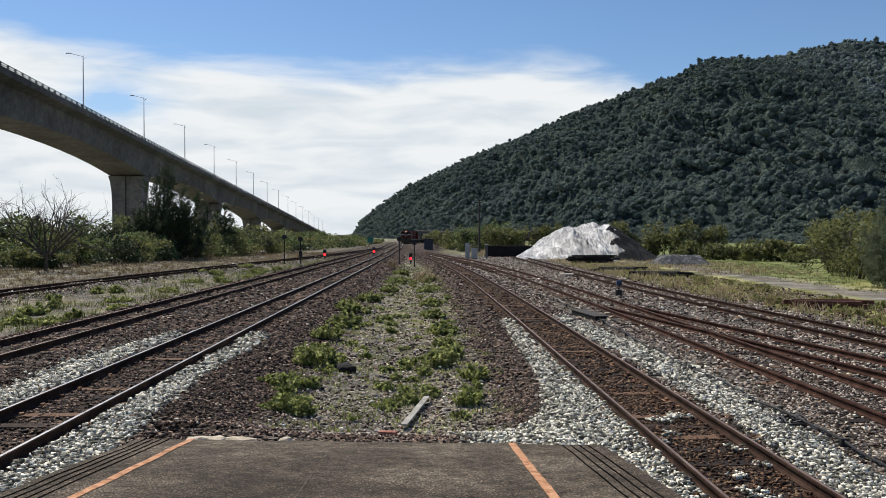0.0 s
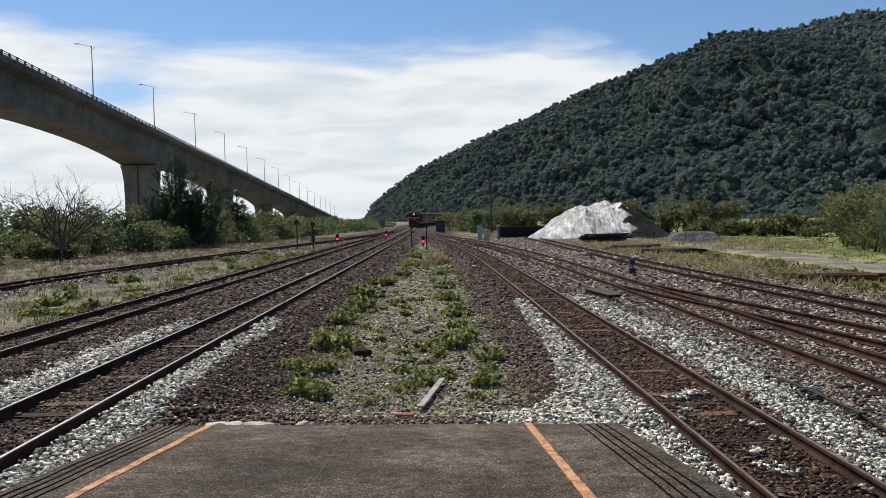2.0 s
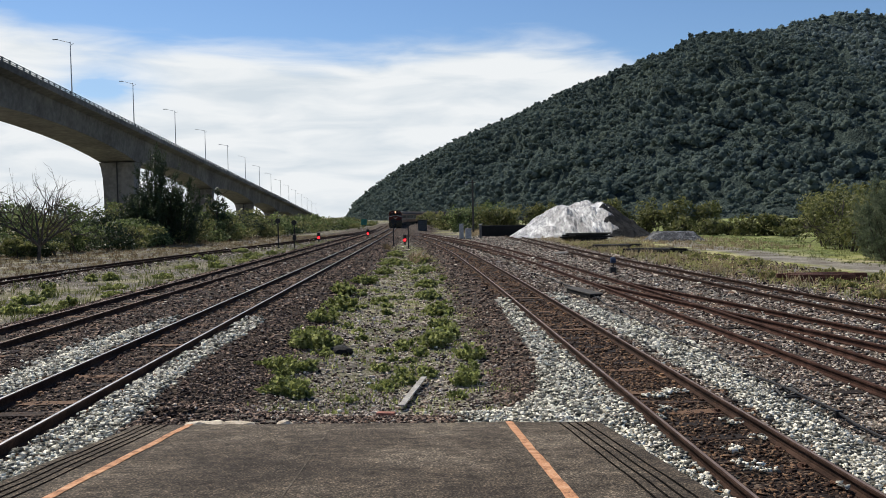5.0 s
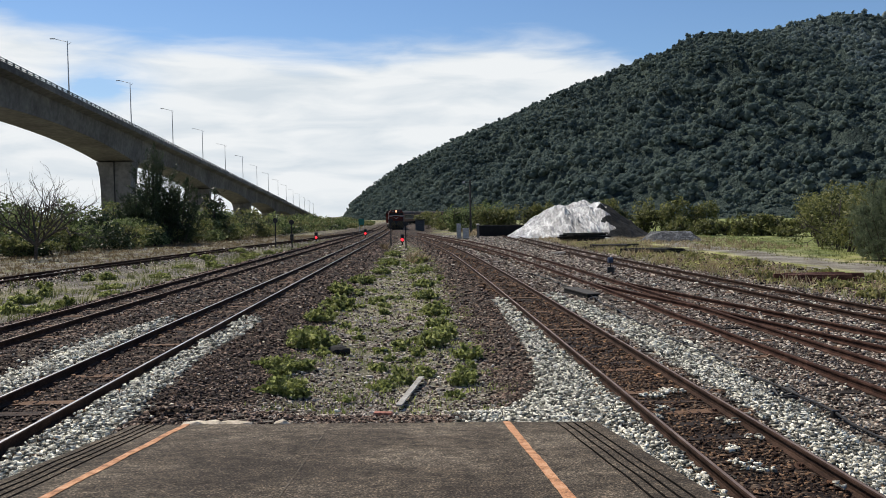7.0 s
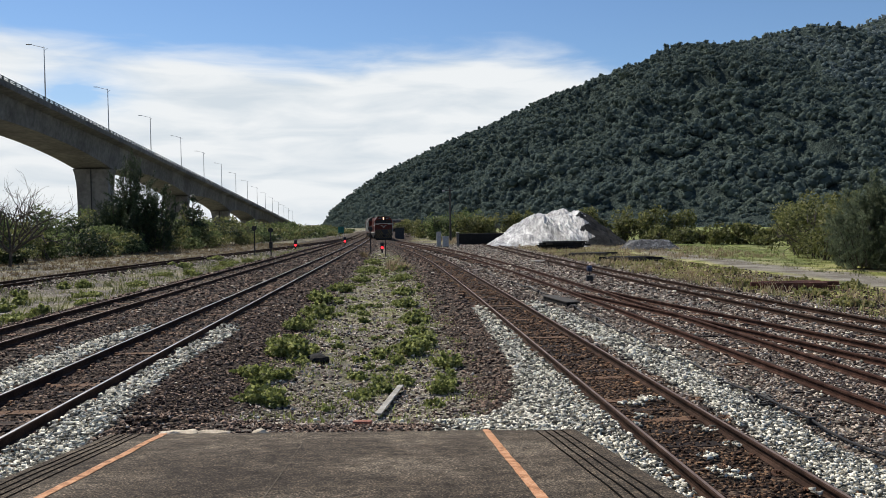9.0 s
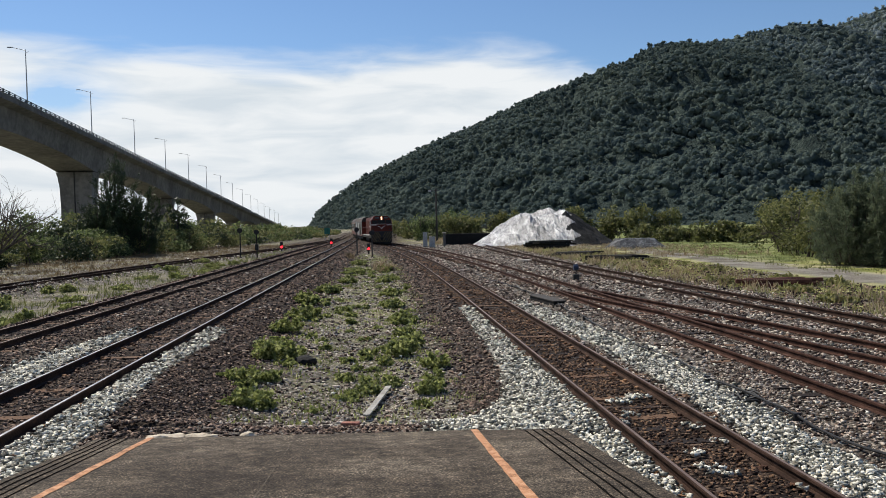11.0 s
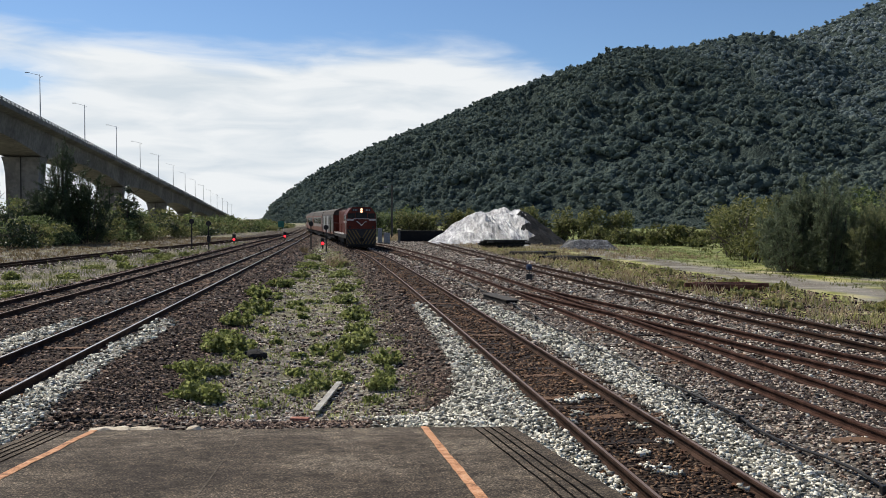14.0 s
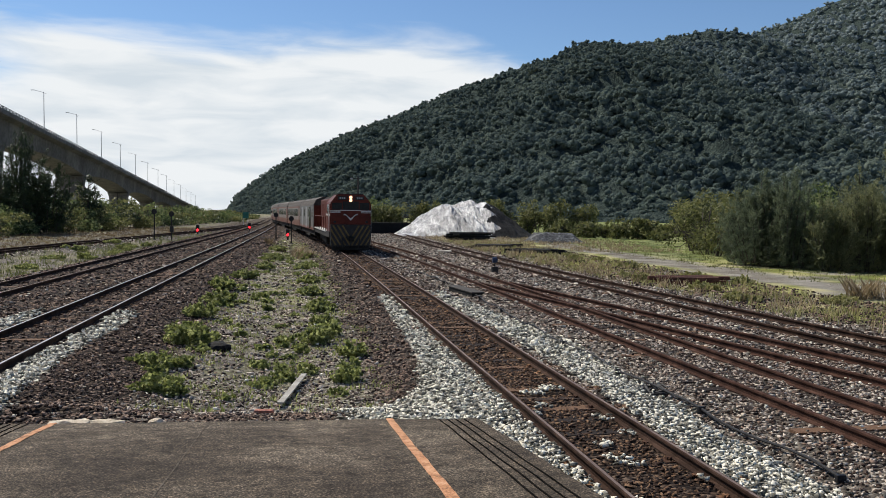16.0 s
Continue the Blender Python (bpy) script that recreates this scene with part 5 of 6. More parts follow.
def scatter_ballast():
    rng = np.random.default_rng(11)
    bins = {"pale": [], "brown": [], "grey": [], "rust": []}
    for y0, y1, step in ((7.1, 15.0, 0.0475), (15.0, 25.0, 0.084), (25.0, 44.0, 0.155), (44.0, 72.0, 0.26), (72.0, 105.0, 0.42)):
        n = int((y1 - y0) * 34 / step**2)
        y = rng.uniform(y0, y1, n)
        x = rng.uniform(-18, 17, n)
        keep = (x < 0.74 * y + 0.6) & (x > -0.57 * y - 0.3)
        x, y = x[keep], y[keep]
        r1 = x - np.interp(y, R1[:, 1], R1[:, 0])
        l1 = x - np.interp(y, L1[:, 1], L1[:, 0])
        l2 = x - np.interp(y, L2[:, 1], L2[:, 0])
        r4 = x - np.interp(y, R4[:, 1], R4[:, 0])
        # leave the platform free, and the rails
        ramp_end = 9.52 + (x + 3.48) * (9.04 - 9.52) / 5.2
        free = ~((x > -3.5 + LEAN_X * (9.5 - y)) & (x < 1.74 + LEAN_X * (9.1 - y)) & (y < ramp_end + 0.03))
        for k in TRACKS:
            d = off(k, x, y)
            free &= np.abs(d - 0.5665) > 0.075
        w = 0.28 * wobble(x, y, 0.7, 3) + rng.normal(0, 0.12, len(x))
        e = 0.09 * wobble(x, y, 0.35, 3) + rng.normal(0, 0.05, len(x))
        pale = pale_ballast(x, y, e)
        pale |= (np.abs(r1) < 0.5) & (y < 13) & (wobble(x, y, 0.6, 9) > 0.42)
        inner = (np.abs(r1) < 0.5) | (np.abs(l1) < 0.5) | (np.abs(l2) < 0.5)
        strip = (l1 > 2.5 + w) & (r1 < -2.3 + w) & (y > 11.2 + w)
        yard = (r1 > 0.6) & (r4 < 2.0 + w)
        brown = (~pale) & (~strip) & (~yard) & (l2 > -2.2 + w)
        grey = (~pale) & (yard | (strip & (rng.uniform(0, 1, len(x)) < 0.66)) | ((np.abs(x - np.interp(y, L3[:, 1], L3[:, 0])) < 1.7 + w) & (y > 20)))
        brown &= ~inner | (rng.uniform(0, 1, len(x)) < np.where(np.abs(r1) < 0.5, 0.8, 0.6))
        # some strays of each kind among the others
        stray = rng.uniform(0, 1, len(x))
        odd = grey & (stray < 0.012)
        pale, grey = pale | odd, grey & ~odd
        odd = grey & (stray > 0.72)
        brown, grey = brown | odd, grey & ~odd
        odd = brown & ~inner & (stray > 0.94) & (r1 < 0)
        grey, brown = grey | odd, brown & ~odd
        rust = brown & (np.abs(r1) < 0.9)
        brown &= ~rust
        p = np.stack([x, y], 1)
        for kind, msk in (("pale", pale), ("brown", brown), ("grey", grey), ("rust", rust)):
            bins[kind].append((p[msk & free], (1.08 if kind == "pale" and y0 < 10 else 1.0) * (0.0225 if y0 < 10 else 0.032 if y0 < 20 else 0.046 if y0 < 40 else 0.058)))
    for kind, label, mat in (("pale", "fresh pale grey broken ballast stones", "stone_white"), ("brown", "rust-brown old ballast stones", "stone_brown"), ("grey", "grey-brown yard ballast stones", "stone_grey"), ("rust", "rust-stained ballast stones between the rails", "stone_rust")):
        for p, size in bins[kind]:
            stones("ballast_stones", p, size, M[mat], rng, label, 0.05 if kind == "pale" else 0.0)


scatter_ballast()


# ---------------------------------------------------------------- plants
def blob_points(blobs, n, rng, shell=0.55):
    """Points in ellipsoids (x, y, z, rx, ry, rz), mostly near their skins."""
    b = np.array(blobs, float)
    vol = (b[:, 3] * b[:, 4] * b[:, 5]) ** 0.75
    k = rng.choice(len(b), n, p=vol / vol.sum())
    d = rng.normal(size=(n, 3))
    d /= np.linalg.norm(d, axis=1)[:, None]
    r = shell + (1 - shell) * rng.uniform(0, 1, n) ** 0.6
    r *= 1 + 0.22 * np.sin(4 * d[:, 0] + k) * np.sin(5 * d[:, 2] + 2 * k)
    return b[k, :3] + d * r[:, None] * b[k, 3:]


def foliage(name, blobs, n, size, mat, rng, parent, up=0.25, long=1.0, shell=0.55):
    c = blob_points(blobs, n, rng, shell)
    c = c[c[:, 2] > 0.03]
    v = leaf_quads(c, size, rng, up, long)
    return big_mesh(name, v, np.arange(len(v)).reshape(-1, 4), mat, parent)


def limb(bm, p, d, length, r, depth, rng, spread=0.55):
    """A forking limb of tapered rods."""
    q = p + d * length
    rod(p, q, r, r * 0.72, 4, bm)
    if depth == 0:
        return
    for _ in range(2 if rng.uniform() < 0.6 else 3):
        e = Vector(d) + Vector(rng.normal(0, spread, 3))
        e.z += 0.12
        e.normalize()
        limb(bm, q, e, length * rng.uniform(0.6, 0.86), r * 0.68, depth - 1, rng, spread)


def shrub(x, y, h, w, mat, rng, label, leaves=420, size=0.17, name="shrub", category="shrub", group="shrubs along the yard"):
    z = float(ground_height(x, y))
    s = base(name, x, y, z, label, category, group)
    bm = bmesh.new()
    for _ in range(4):
        d = Vector((rng.normal(0, 0.4), rng.normal(0, 0.4), 1)).normalized()
        limb(bm, Vector((rng.normal(0, 0.15), rng.normal(0, 0.15), -0.05)), d, h * 0.34, 0.045, 2, rng)
    part("stem", bm, M["bark"], s)
    blobs = []
    for _ in range(7):
        f = rng.uniform(0.15, 0.85)
        blobs.append((rng.normal(0, w * 0.32), rng.normal(0, w * 0.32), h * f, w * rng.uniform(0.28, 0.5), w * rng.uniform(0.28, 0.5), h * rng.uniform(0.16, 0.30)))
    foliage("crown", blobs, leaves, size, M[mat], rng, s, up=0.1, shell=0.5)
    return s


def hedge_rows():
    rng = np.random.default_rng(21)
    line = np.array([(-33, 50), (-31.5, 58), (-30.5, 66), (-29.5, 78), (-27.5, 91), (-25, 110), (-23, 130), (-21.5, 150), (-20.5, 175), (-20, 200), (-20, 230), (-20, 260)], float)
    s = np.r_[0, np.cumsum(np.linalg.norm(np.diff(line, axis=0), axis=1))]
    for row, dx, hh in ((0, 0.0, 0.75), (1, -4.5, 1.05), (2, -10, 1.15)):
        d = 0.0
        while d < s[-1]:
            x, y = np.interp(d, s, line[:, 0]) + dx + rng.normal(0, 0.8), np.interp(d, s, line[:, 1]) + rng.normal(0, 0.6)
            h = np.interp(y, (50, 62, 72, 90, 115, 150, 200, 260), (2.4, 2.8, 4.6, 5.1, 5.0, 3.9, 2.8, 2.2)) * hh * rng.uniform(0.75, 1.1)
            far = y > 120
            mat = ("leaf", "leaf", "leaf_yellow", "leaf_yellow", "leaf", "leaf_dark")[int(rng.integers(0, 6))]
            shrub(x, y, h * 0.88, rng.uniform(2.2, 3.4), mat, rng, {"leaf": "leafy green shrub in a dense thicket", "leaf_yellow": "yellow-green leafy shrub in a thicket", "leaf_dark": "dark green shady shrub in a thicket"}[mat], 450 if far else 1700, 0.21 if far else 0.14)
            d += rng.uniform(2.6, 3.6) * (1.25 if row else 1) * (1.3 if far else 1)
    # right of the yard: scrub behind the heap, bushes by the dirt road
    for x0, y0, x1, y1, n, h, mat, lab in (
            (-1.6, 168, 3.6, 140, 9, 3.3, "leaf_yellow", "low green scrub beside the relay hut"), (2.5, 132, 10, 140, 10, 4.6, "leaf", "dense green scrub behind the yard"), (8, 128, 18, 126, 12, 4.4, "leaf_yellow", "dense green scrub behind the yard"),
            (21, 104, 31, 96, 11, 3.9, "leaf_yellow", "yellow-green scrub beside the heap"), (27, 92, 40, 76, 16, 2.0, "leaf_yellow", "low tangled scrub by the dirt road"),
            (38, 84, 36, 62, 10, 4.4, "leaf_yellow", "yellow-green bush by the dirt road"), (27.5, 62, 23.8, 45, 9, 3.9, "leaf_yellow", "yellow-green bush by the dirt road"),
            (33, 60, 30, 40, 8, 4.6, "leaf", "tall green bush by the dirt road")):
        for k in range(n):
            f = (k + 0.5) / n
            far = y0 > 90
            shrub(x0 + (x1 - x0) * f + rng.normal(0, 0.7), y0 + (y1 - y0) * f + rng.normal(0, 0.7), h * rng.uniform(0.75, 1.1), rng.uniform(1.6, 2.5), mat, rng, lab, 600 if far else 1300, 0.2 if far else 0.12)


hedge_rows()


def tall_tree(x, y, h, w, rng, label, mat, leaves, size):
    z = float(ground_height(x, y))
    t = base("tree", x, y, z, label, "tree", "trees")
    bm = bmesh.new()
    rod((0, 0, -0.1), (0.1, 0, h * 0.55), 0.2, 0.12, 10, bm)
    for k in range(9):
        zz = h * (0.2 + 0.07 * k)
        d = Vector((math.cos(k * 2.4), math.sin(k * 2.4), 0.8)).normalized()
        limb(bm, Vector((0.05, 0, zz)), d, h * 0.14, 0.06, 2, rng)
    part("trunk", bm, M["bark"], t)
    blobs = [(0, 0, h * 0.16, w * 0.50, w * 0.5, h * 0.17), (-w * 0.1, 0, h * 0.33, w * 0.46, w * 0.45, h * 0.15), (w * 0.14, 0.2, h * 0.30, w * 0.42, w * 0.4, h * 0.16)]
    for _ in range(13):
        f = rng.uniform(0.42, 0.93)
        r = w * (0.52 - 0.36 * f)
        blobs.append((rng.normal(0, w * 0.26 * (1.1 - 0.6 * f)), rng.normal(0, w * 0.2), h * f, r * rng.uniform(0.5, 0.9), r * rng.uniform(0.5, 0.9), h * rng.uniform(0.05, 0.10)))
    foliage("crown", blobs, leaves, size, M[mat], rng, t, shell=0.3)
    return t


rng_tree = np.random.default_rng(31)
tall_tree(-27.0, 103.0, 6.8, 3.2, rng_tree, "small dark evergreen tree beside the thicket", "leaf_dark", 2200, 0.17)


def bare_tree(x, y, h, seed):
    rng = np.random.default_rng(seed)
    t = base("bare_tree", x, y, float(ground_height(x, y)), "leafless grey tree with spreading thin branches", "tree", "trees")
    bm = bmesh.new()
    rod((0, 0, -0.1), (0.1, 0, h * 0.22), 0.13, 0.10, 8, bm)
    def twig(p, d, ln, r, depth):
        for _ in range(3):
            q = p + d * (ln / 3)
            rod(p, q, r, r * 0.9, 4, bm)
            p, r = q, r * 0.90
            d = (d + Vector(rng.normal(0, 0.16, 3)) + Vector((0, 0, 0.06))).normalized()
            if depth and rng.uniform() < 0.92:
                side = (d + Vector((rng.normal(0, 0.75), rng.normal(0, 0.6), rng.normal(0.1, 0.4)))).normalized()
                twig(p, side, ln * rng.uniform(0.55, 0.85), r * 0.7, depth - 1)
    for dx in (-1.5, -0.8, -0.2, 0.5, 1.0, 1.6):
        twig(Vector((0.1, 0, h * 0.18)), Vector((dx, rng.normal(0, 0.3), 1.2)).normalized(), h * 0.52, 0.085, 4)
    part("trunk", bm, M["bark"], t)
    return t


bare_tree(-28.2, 59.3, 5.0, 7)


def casuarina(x, y, h, w, rng, plumes, mat, label, big=1.0, group="casuarinas by the dirt road"):
    """Bushy needle tree: limbs rise from the foot; feathery plumes of fine needles stand along them, longest at the top."""
    t = base("casuarina_tree", x, y, float(ground_height(x, y)), label, "tree", group)
    bm = bmesh.new()
    tips = []
    for k in range(26):
        a, r = rng.uniform(0, 6.28), w * rng.uniform(0.05, 0.9)
        top = Vector((r * math.cos(a), r * math.sin(a), h * (1.0 - 0.62 * (r / w) ** 1.5) * rng.uniform(0.62, 1.0)))
        p = Vector((top.x * 0.45, top.y * 0.45, 0.06 * h * rng.uniform()))
        rod(p, top, 0.035 * big, 0.010 * big, 4, bm)
        tips.append((p, top))
    part("stem", bm, M["bark"], t)
    k = rng.integers(0, len(tips), plumes)
    f = rng.uniform(0.02, 1.0, plumes)
    p0, p1 = np.array([tips[i][0] for i in k]), np.array([tips[i][1] for i in k])
    b = p0 + (p1 - p0) * f[:, None]
    out = np.concatenate([b[:, :2] / (np.linalg.norm(b[:, :2], axis=1)[:, None] + 0.1), np.full((plumes, 1), 0.15)], 1)
    d = out * (1.0 - 0.75 * f[:, None]) + rng.normal(0, 0.5, (plumes, 3)) + np.array([0, 0, 0.25]) + np.array([0, 0, 1.1]) * f[:, None]
    d /= np.linalg.norm(d, axis=1)[:, None]
    ln = rng.uniform(0.35, 0.85, plumes) * big
    m = 38
    g = rng.uniform(0, 1, (plumes, m, 1))
    c = b[:, None] + d[:, None] * ln[:, None, None] * g
    c[..., 2:] -= 0.12 * big * g ** 2
    c += rng.normal(0, 1, c.shape) * (0.085 * big * (1.1 - g))
    c = c.reshape(-1, 3)
    dd = np.repeat(d, m, 0)
    ok = c[:, 2] > 0.04
    c, dd = c[ok], dd[ok]
    u = dd * 0.8 + rng.normal(0, 0.55, c.shape)
    u /= np.linalg.norm(u, axis=1)[:, None]
    q = np.cross(u, rng.normal(size=c.shape))
    q /= np.linalg.norm(q, axis=1)[:, None]
    sz = 0.095 * big * rng.uniform(0.6, 1.4, (len(c), 1))
    v = np.stack([c - u * sz - q * sz * 0.13, c - u * sz + q * sz * 0.13, c + u * sz], 1).reshape(-1, 3)
    big_mesh("crown", v, np.arange(len(v)).reshape(-1, 3), M[mat], t)
    return t


rng_cas = np.random.default_rng(41)
for cx, cy, ch, cw, n in ((-29.6, 88.0, 11.0, 4.3, 820), (-27.4, 88.6, 8.6, 3.4, 520), (-30.9, 87.4, 7.2, 2.8, 380)):
    casuarina(cx, cy, ch, cw, rng_cas, n, "leaf_dark", "tall dark evergreen tree with ragged feathery crown", 1.7, "trees")
for cx, cy, ch, cw in ((22.7, 42.6, 4.7, 1.7), (22.5, 40.6, 5.0, 1.7), (23.3, 39.2, 5.3, 1.8), (24.4, 41.0, 5.2, 1.9), (24.8, 43.2, 4.9, 1.8)):
    casuarina(cx, cy, ch, cw * 1.15, rng_cas, 620, "leaf_pine", "dark green bushy casuarina with upright feathery shoots")
for cx, cy, ch, cw in ((24.5, 37.6, 4.2, 1.7), (25.9, 36.7, 4.6, 1.8), (26.6, 38.8, 5.4, 1.9), (27.2, 36.0, 6.5, 2.1), (28.8, 36.4, 5.8, 2.0), (27.8, 40.0, 5.2, 2.0), (27.0, 33.6, 5.0, 1.9)):
    casuarina(cx, cy, ch, cw * 1.15, rng_cas, 620, "leaf_casuarina", "bushy olive-green casuarina with upright feathery shoots")


def tufts(name, spots, h, blades, mat, rng, label, spread=0.10):
    """Grass: narrow bent blades in tufts."""
    n = len(spots)
    b = np.repeat(spots, blades, 0) + rng.normal(0, spread, (n * blades, 2))
    hh = np.repeat(h, blades) * rng.uniform(0.5, 1.2, n * blades)
    a = rng.uniform(0, 6.28, n * blades)
    lean = rng.uniform(0.1, 0.75, n * blades)
    z = ground_height(b[:, 0], b[:, 1]) - 0.01
    w = 0.012 + 0.02 * hh
    dx, dy = np.cos(a), np.sin(a)
    p0 = np.stack([b[:, 0] - dy * w, b[:, 1] + dx * w, z], 1)
    p1 = np.stack([b[:, 0] + dy * w, b[:, 1] - dx * w, z], 1)
    p2 = np.stack([b[:, 0] + dx * hh * lean * 0.5 + dy * w * 0.6, b[:, 1] + dy * hh * lean * 0.5 - dx * w * 0.6, z + hh * 0.65], 1)
    p3 = np.stack([b[:, 0] + dx * hh * lean, b[:, 1] + dy * hh * lean, z + hh], 1)
    v = np.stack([p0, p1, p2, p3], 1).reshape(-1, 3)
    return tagged(big_mesh(name, v, np.arange(len(v)).reshape(-1, 4), M[mat]), label, "grass", kind="stuff")


def grass_fields():
    rng = np.random.default_rng(51)

    def field(x0, x1, y0, y1, n, test, h, blades, mat, label, name="grass"):
        x, y = rng.uniform(x0, x1, n), rng.uniform(y0, y1, n)
        k = test(x, y)
        p = np.stack([x, y], 1)[k]
        tufts(name, p, h * rng.uniform(0.6, 1.4, len(p)), blades, mat, rng, label)

    def of(track, x, y):
        t = TRACKS[track]
        return x - np.interp(y, t[:, 1], t[:, 0])
    # verge beside the outer siding
    field(11, 18, 15, 75, 1700, lambda x, y: (of("R4", x, y) > 1.5) & (np.abs(x - 17.9) > 1.4), 0.20, 6, "grass", "mixed green and straw grass verge")
    field(11, 17, 15, 60, 900, lambda x, y: (of("R4", x, y) > 1.4) & (of("R4", x, y) < 4.5) & (wobble(x, y, 1.6, 6) > 0), 0.32, 7, "grass_dry", "dry straw-coloured grass tufts")
    field(19.4, 30, 25, 85, 1800, lambda x, y: x > 19.4, 0.11, 7, "grass_green", "sparse green grass by the bushes")
    field(4, 14, 104, 135, 900, lambda x, y: x > 4, 0.4, 6, "grass_dry", "dry grass behind the low wall")
    field(10, 26, 55, 105, 2000, lambda x, y: (of("R4", x, y) > 1.6), 0.25, 6, "grass_dry", "dry grass round the heap")
    field(17.0, 18.2, 24.2, 25.4, 7, lambda x, y: x > 0, 0.62, 30, "grass_dry", "pale plumed grass clump by the road")
    # beside and beyond the far siding
    field(-34, -8, 18, 120, 6000, lambda x, y: (of("L3", x, y) < -1.4), 0.19, 9, "grass_red", "reddish dry grass before the thicket")
    field(-24, -9.5, 18, 90, 4200, lambda x, y: (of("L3", x, y) > 1.3) & (of("L2", x, y) < -1.7) & (wobble(x, y, 2.2, 5) > -0.25), 0.20, 6, "grass_green", "sparse green and dry grass between the tracks")
    # middle strip
    field(-4, 1.5, 11.5, 75, 4600, lambda x, y: (of("L1", x, y) > 2.4) & (of("R1", x, y) < -1.9) & (wobble(x, y, 1.1, 1) > -0.05), 0.075, 8, "weed", "short sparse green grass on the gravel strip")
    field(-1.7, -0.5, 50.5, 54.5, 9, lambda x, y: x < 0, 0.5, 40, "grass_dry", "pale dry plumed grass clump by the signal")
    field(-4.3, -3.7, 65.5, 67.5, 5, lambda x, y: x < 0, 0.42, 30, "grass_red", "brown dry grass clump by the signal")


grass_fields()


def weed(x, y, r, h, rng, mat="weed", dense=1.0):
    """A loose leafy weed: thin stems that rise and lean outward, leaves along them, smaller towards the tips."""
    w = base("weed_clump", x, y, float(ground_height(x, y)), "fresh green leafy weed clump on gravel" if mat == "weed" else "straw-green weed clump in the dry verge", "weed", "weeds on the gravel strip" if mat == "weed" else "weeds in the verge")
    n = max(6, int(40 * (r / 0.4) ** 1.5 * dense))
    a, reach = rng.uniform(0, 6.283, n), r * np.sqrt(rng.uniform(0.0, 1.0, n))
    foot = np.stack([np.cos(a), np.sin(a)], 1) * (0.75 * reach * rng.uniform(0.3, 1.0, n))[:, None]
    tip = np.concatenate([np.stack([np.cos(a), np.sin(a)], 1) * reach[:, None], (1.3 * h * rng.uniform(0.45, 1.15, n) * (1.15 - 0.6 * reach / r))[:, None]], 1)
    p0 = np.concatenate([foot, np.full((n, 1), -0.01)], 1)
    t = 0.004
    v = np.stack([p0 + (t, 0, 0), p0 - (t, 0, 0), tip], 1).reshape(-1, 3)
    big_mesh("stem", v, np.arange(len(v)).reshape(-1, 3), M["grass_green"], w)
    k = rng.integers(0, n, int(n * 26))
    f = rng.uniform(0.15, 1.05, len(k))
    c = p0[k] + (tip[k] - p0[k]) * f[:, None]
    c += rng.normal(0, 1, c.shape) * (0.022 + 0.03 * (1 - f[:, None])) * (1.0, 1.0, 0.8)
    c = c[c[:, 2] > 0.005]
    v = leaf_quads(c, 0.036 if y < 16 else 0.042 if y < 24 else 0.055, rng, 0.0, 0.9, 0.7)
    big_mesh("leaves", v, np.arange(len(v)).reshape(-1, 4), M[mat], w)


rng_weed = np.random.default_rng(61)
for wx, wy, wr, wh in ((-2.45, 13.3, 0.36, 0.24), (-2.2, 13.1, 0.22, 0.15), (-2.75, 15.0, 0.36, 0.22), (-2.45, 15.3, 0.25, 0.15), (-2.75, 17.6, 0.46, 0.38), (-2.4, 18.0, 0.34, 0.30), (-3.05, 18.6, 0.30, 0.22), (-3.0, 21.8, 0.45, 0.30), (-2.9, 25.0, 0.5, 0.3), (-3.3, 29, 0.5, 0.3), (-3.0, 34, 0.55, 0.28),
                       (-0.06, 18.4, 0.42, 0.30), (0.22, 19.6, 0.36, 0.28), (0.10, 21.4, 0.36, 0.26), (0.62, 16.8, 0.33, 0.26), (0.55, 15.2, 0.26, 0.20), (0.46, 14.3, 0.30, 0.20), (-0.62, 14.5, 0.27, 0.16), (-0.25, 15.1, 0.22, 0.12), (-0.95, 14.0, 0.2, 0.08), (0.0, 24.5, 0.42, 0.26), (-0.35, 29, 0.45, 0.24), (-0.5, 34, 0.5, 0.26),
                       (-2.6, 40, 0.5, 0.26), (-0.8, 42, 0.5, 0.26), (-2.6, 48, 0.6, 0.28), (-1.0, 52, 0.6, 0.3), (-2.9, 57, 0.6, 0.3)):
    weed(wx, wy, wr, wh, rng_weed)
for k in range(90):             # thin seedlings strewn over the strip
    wy = 13.0 + 40 * rng_weed.uniform() ** 1.4
    weed(rng_weed.uniform(-3.3, 0.7 - 0.012 * wy), wy, rng_weed.uniform(0.10, 0.30), rng_weed.uniform(0.04, 0.13), rng_weed, "weed", 0.45)
for k in range(22):
    weed(rng_weed.uniform(12.6, 16.5), rng_weed.uniform(22, 60), rng_weed.uniform(0.25, 0.5), rng_weed.uniform(0.14, 0.26), rng_weed, "grass", 0.7)
for k in range(24):
    weed(rng_weed.uniform(-15.5, -11.2), rng_weed.uniform(22, 62), rng_weed.uniform(0.25, 0.6), rng_weed.uniform(0.12, 0.28), rng_weed)


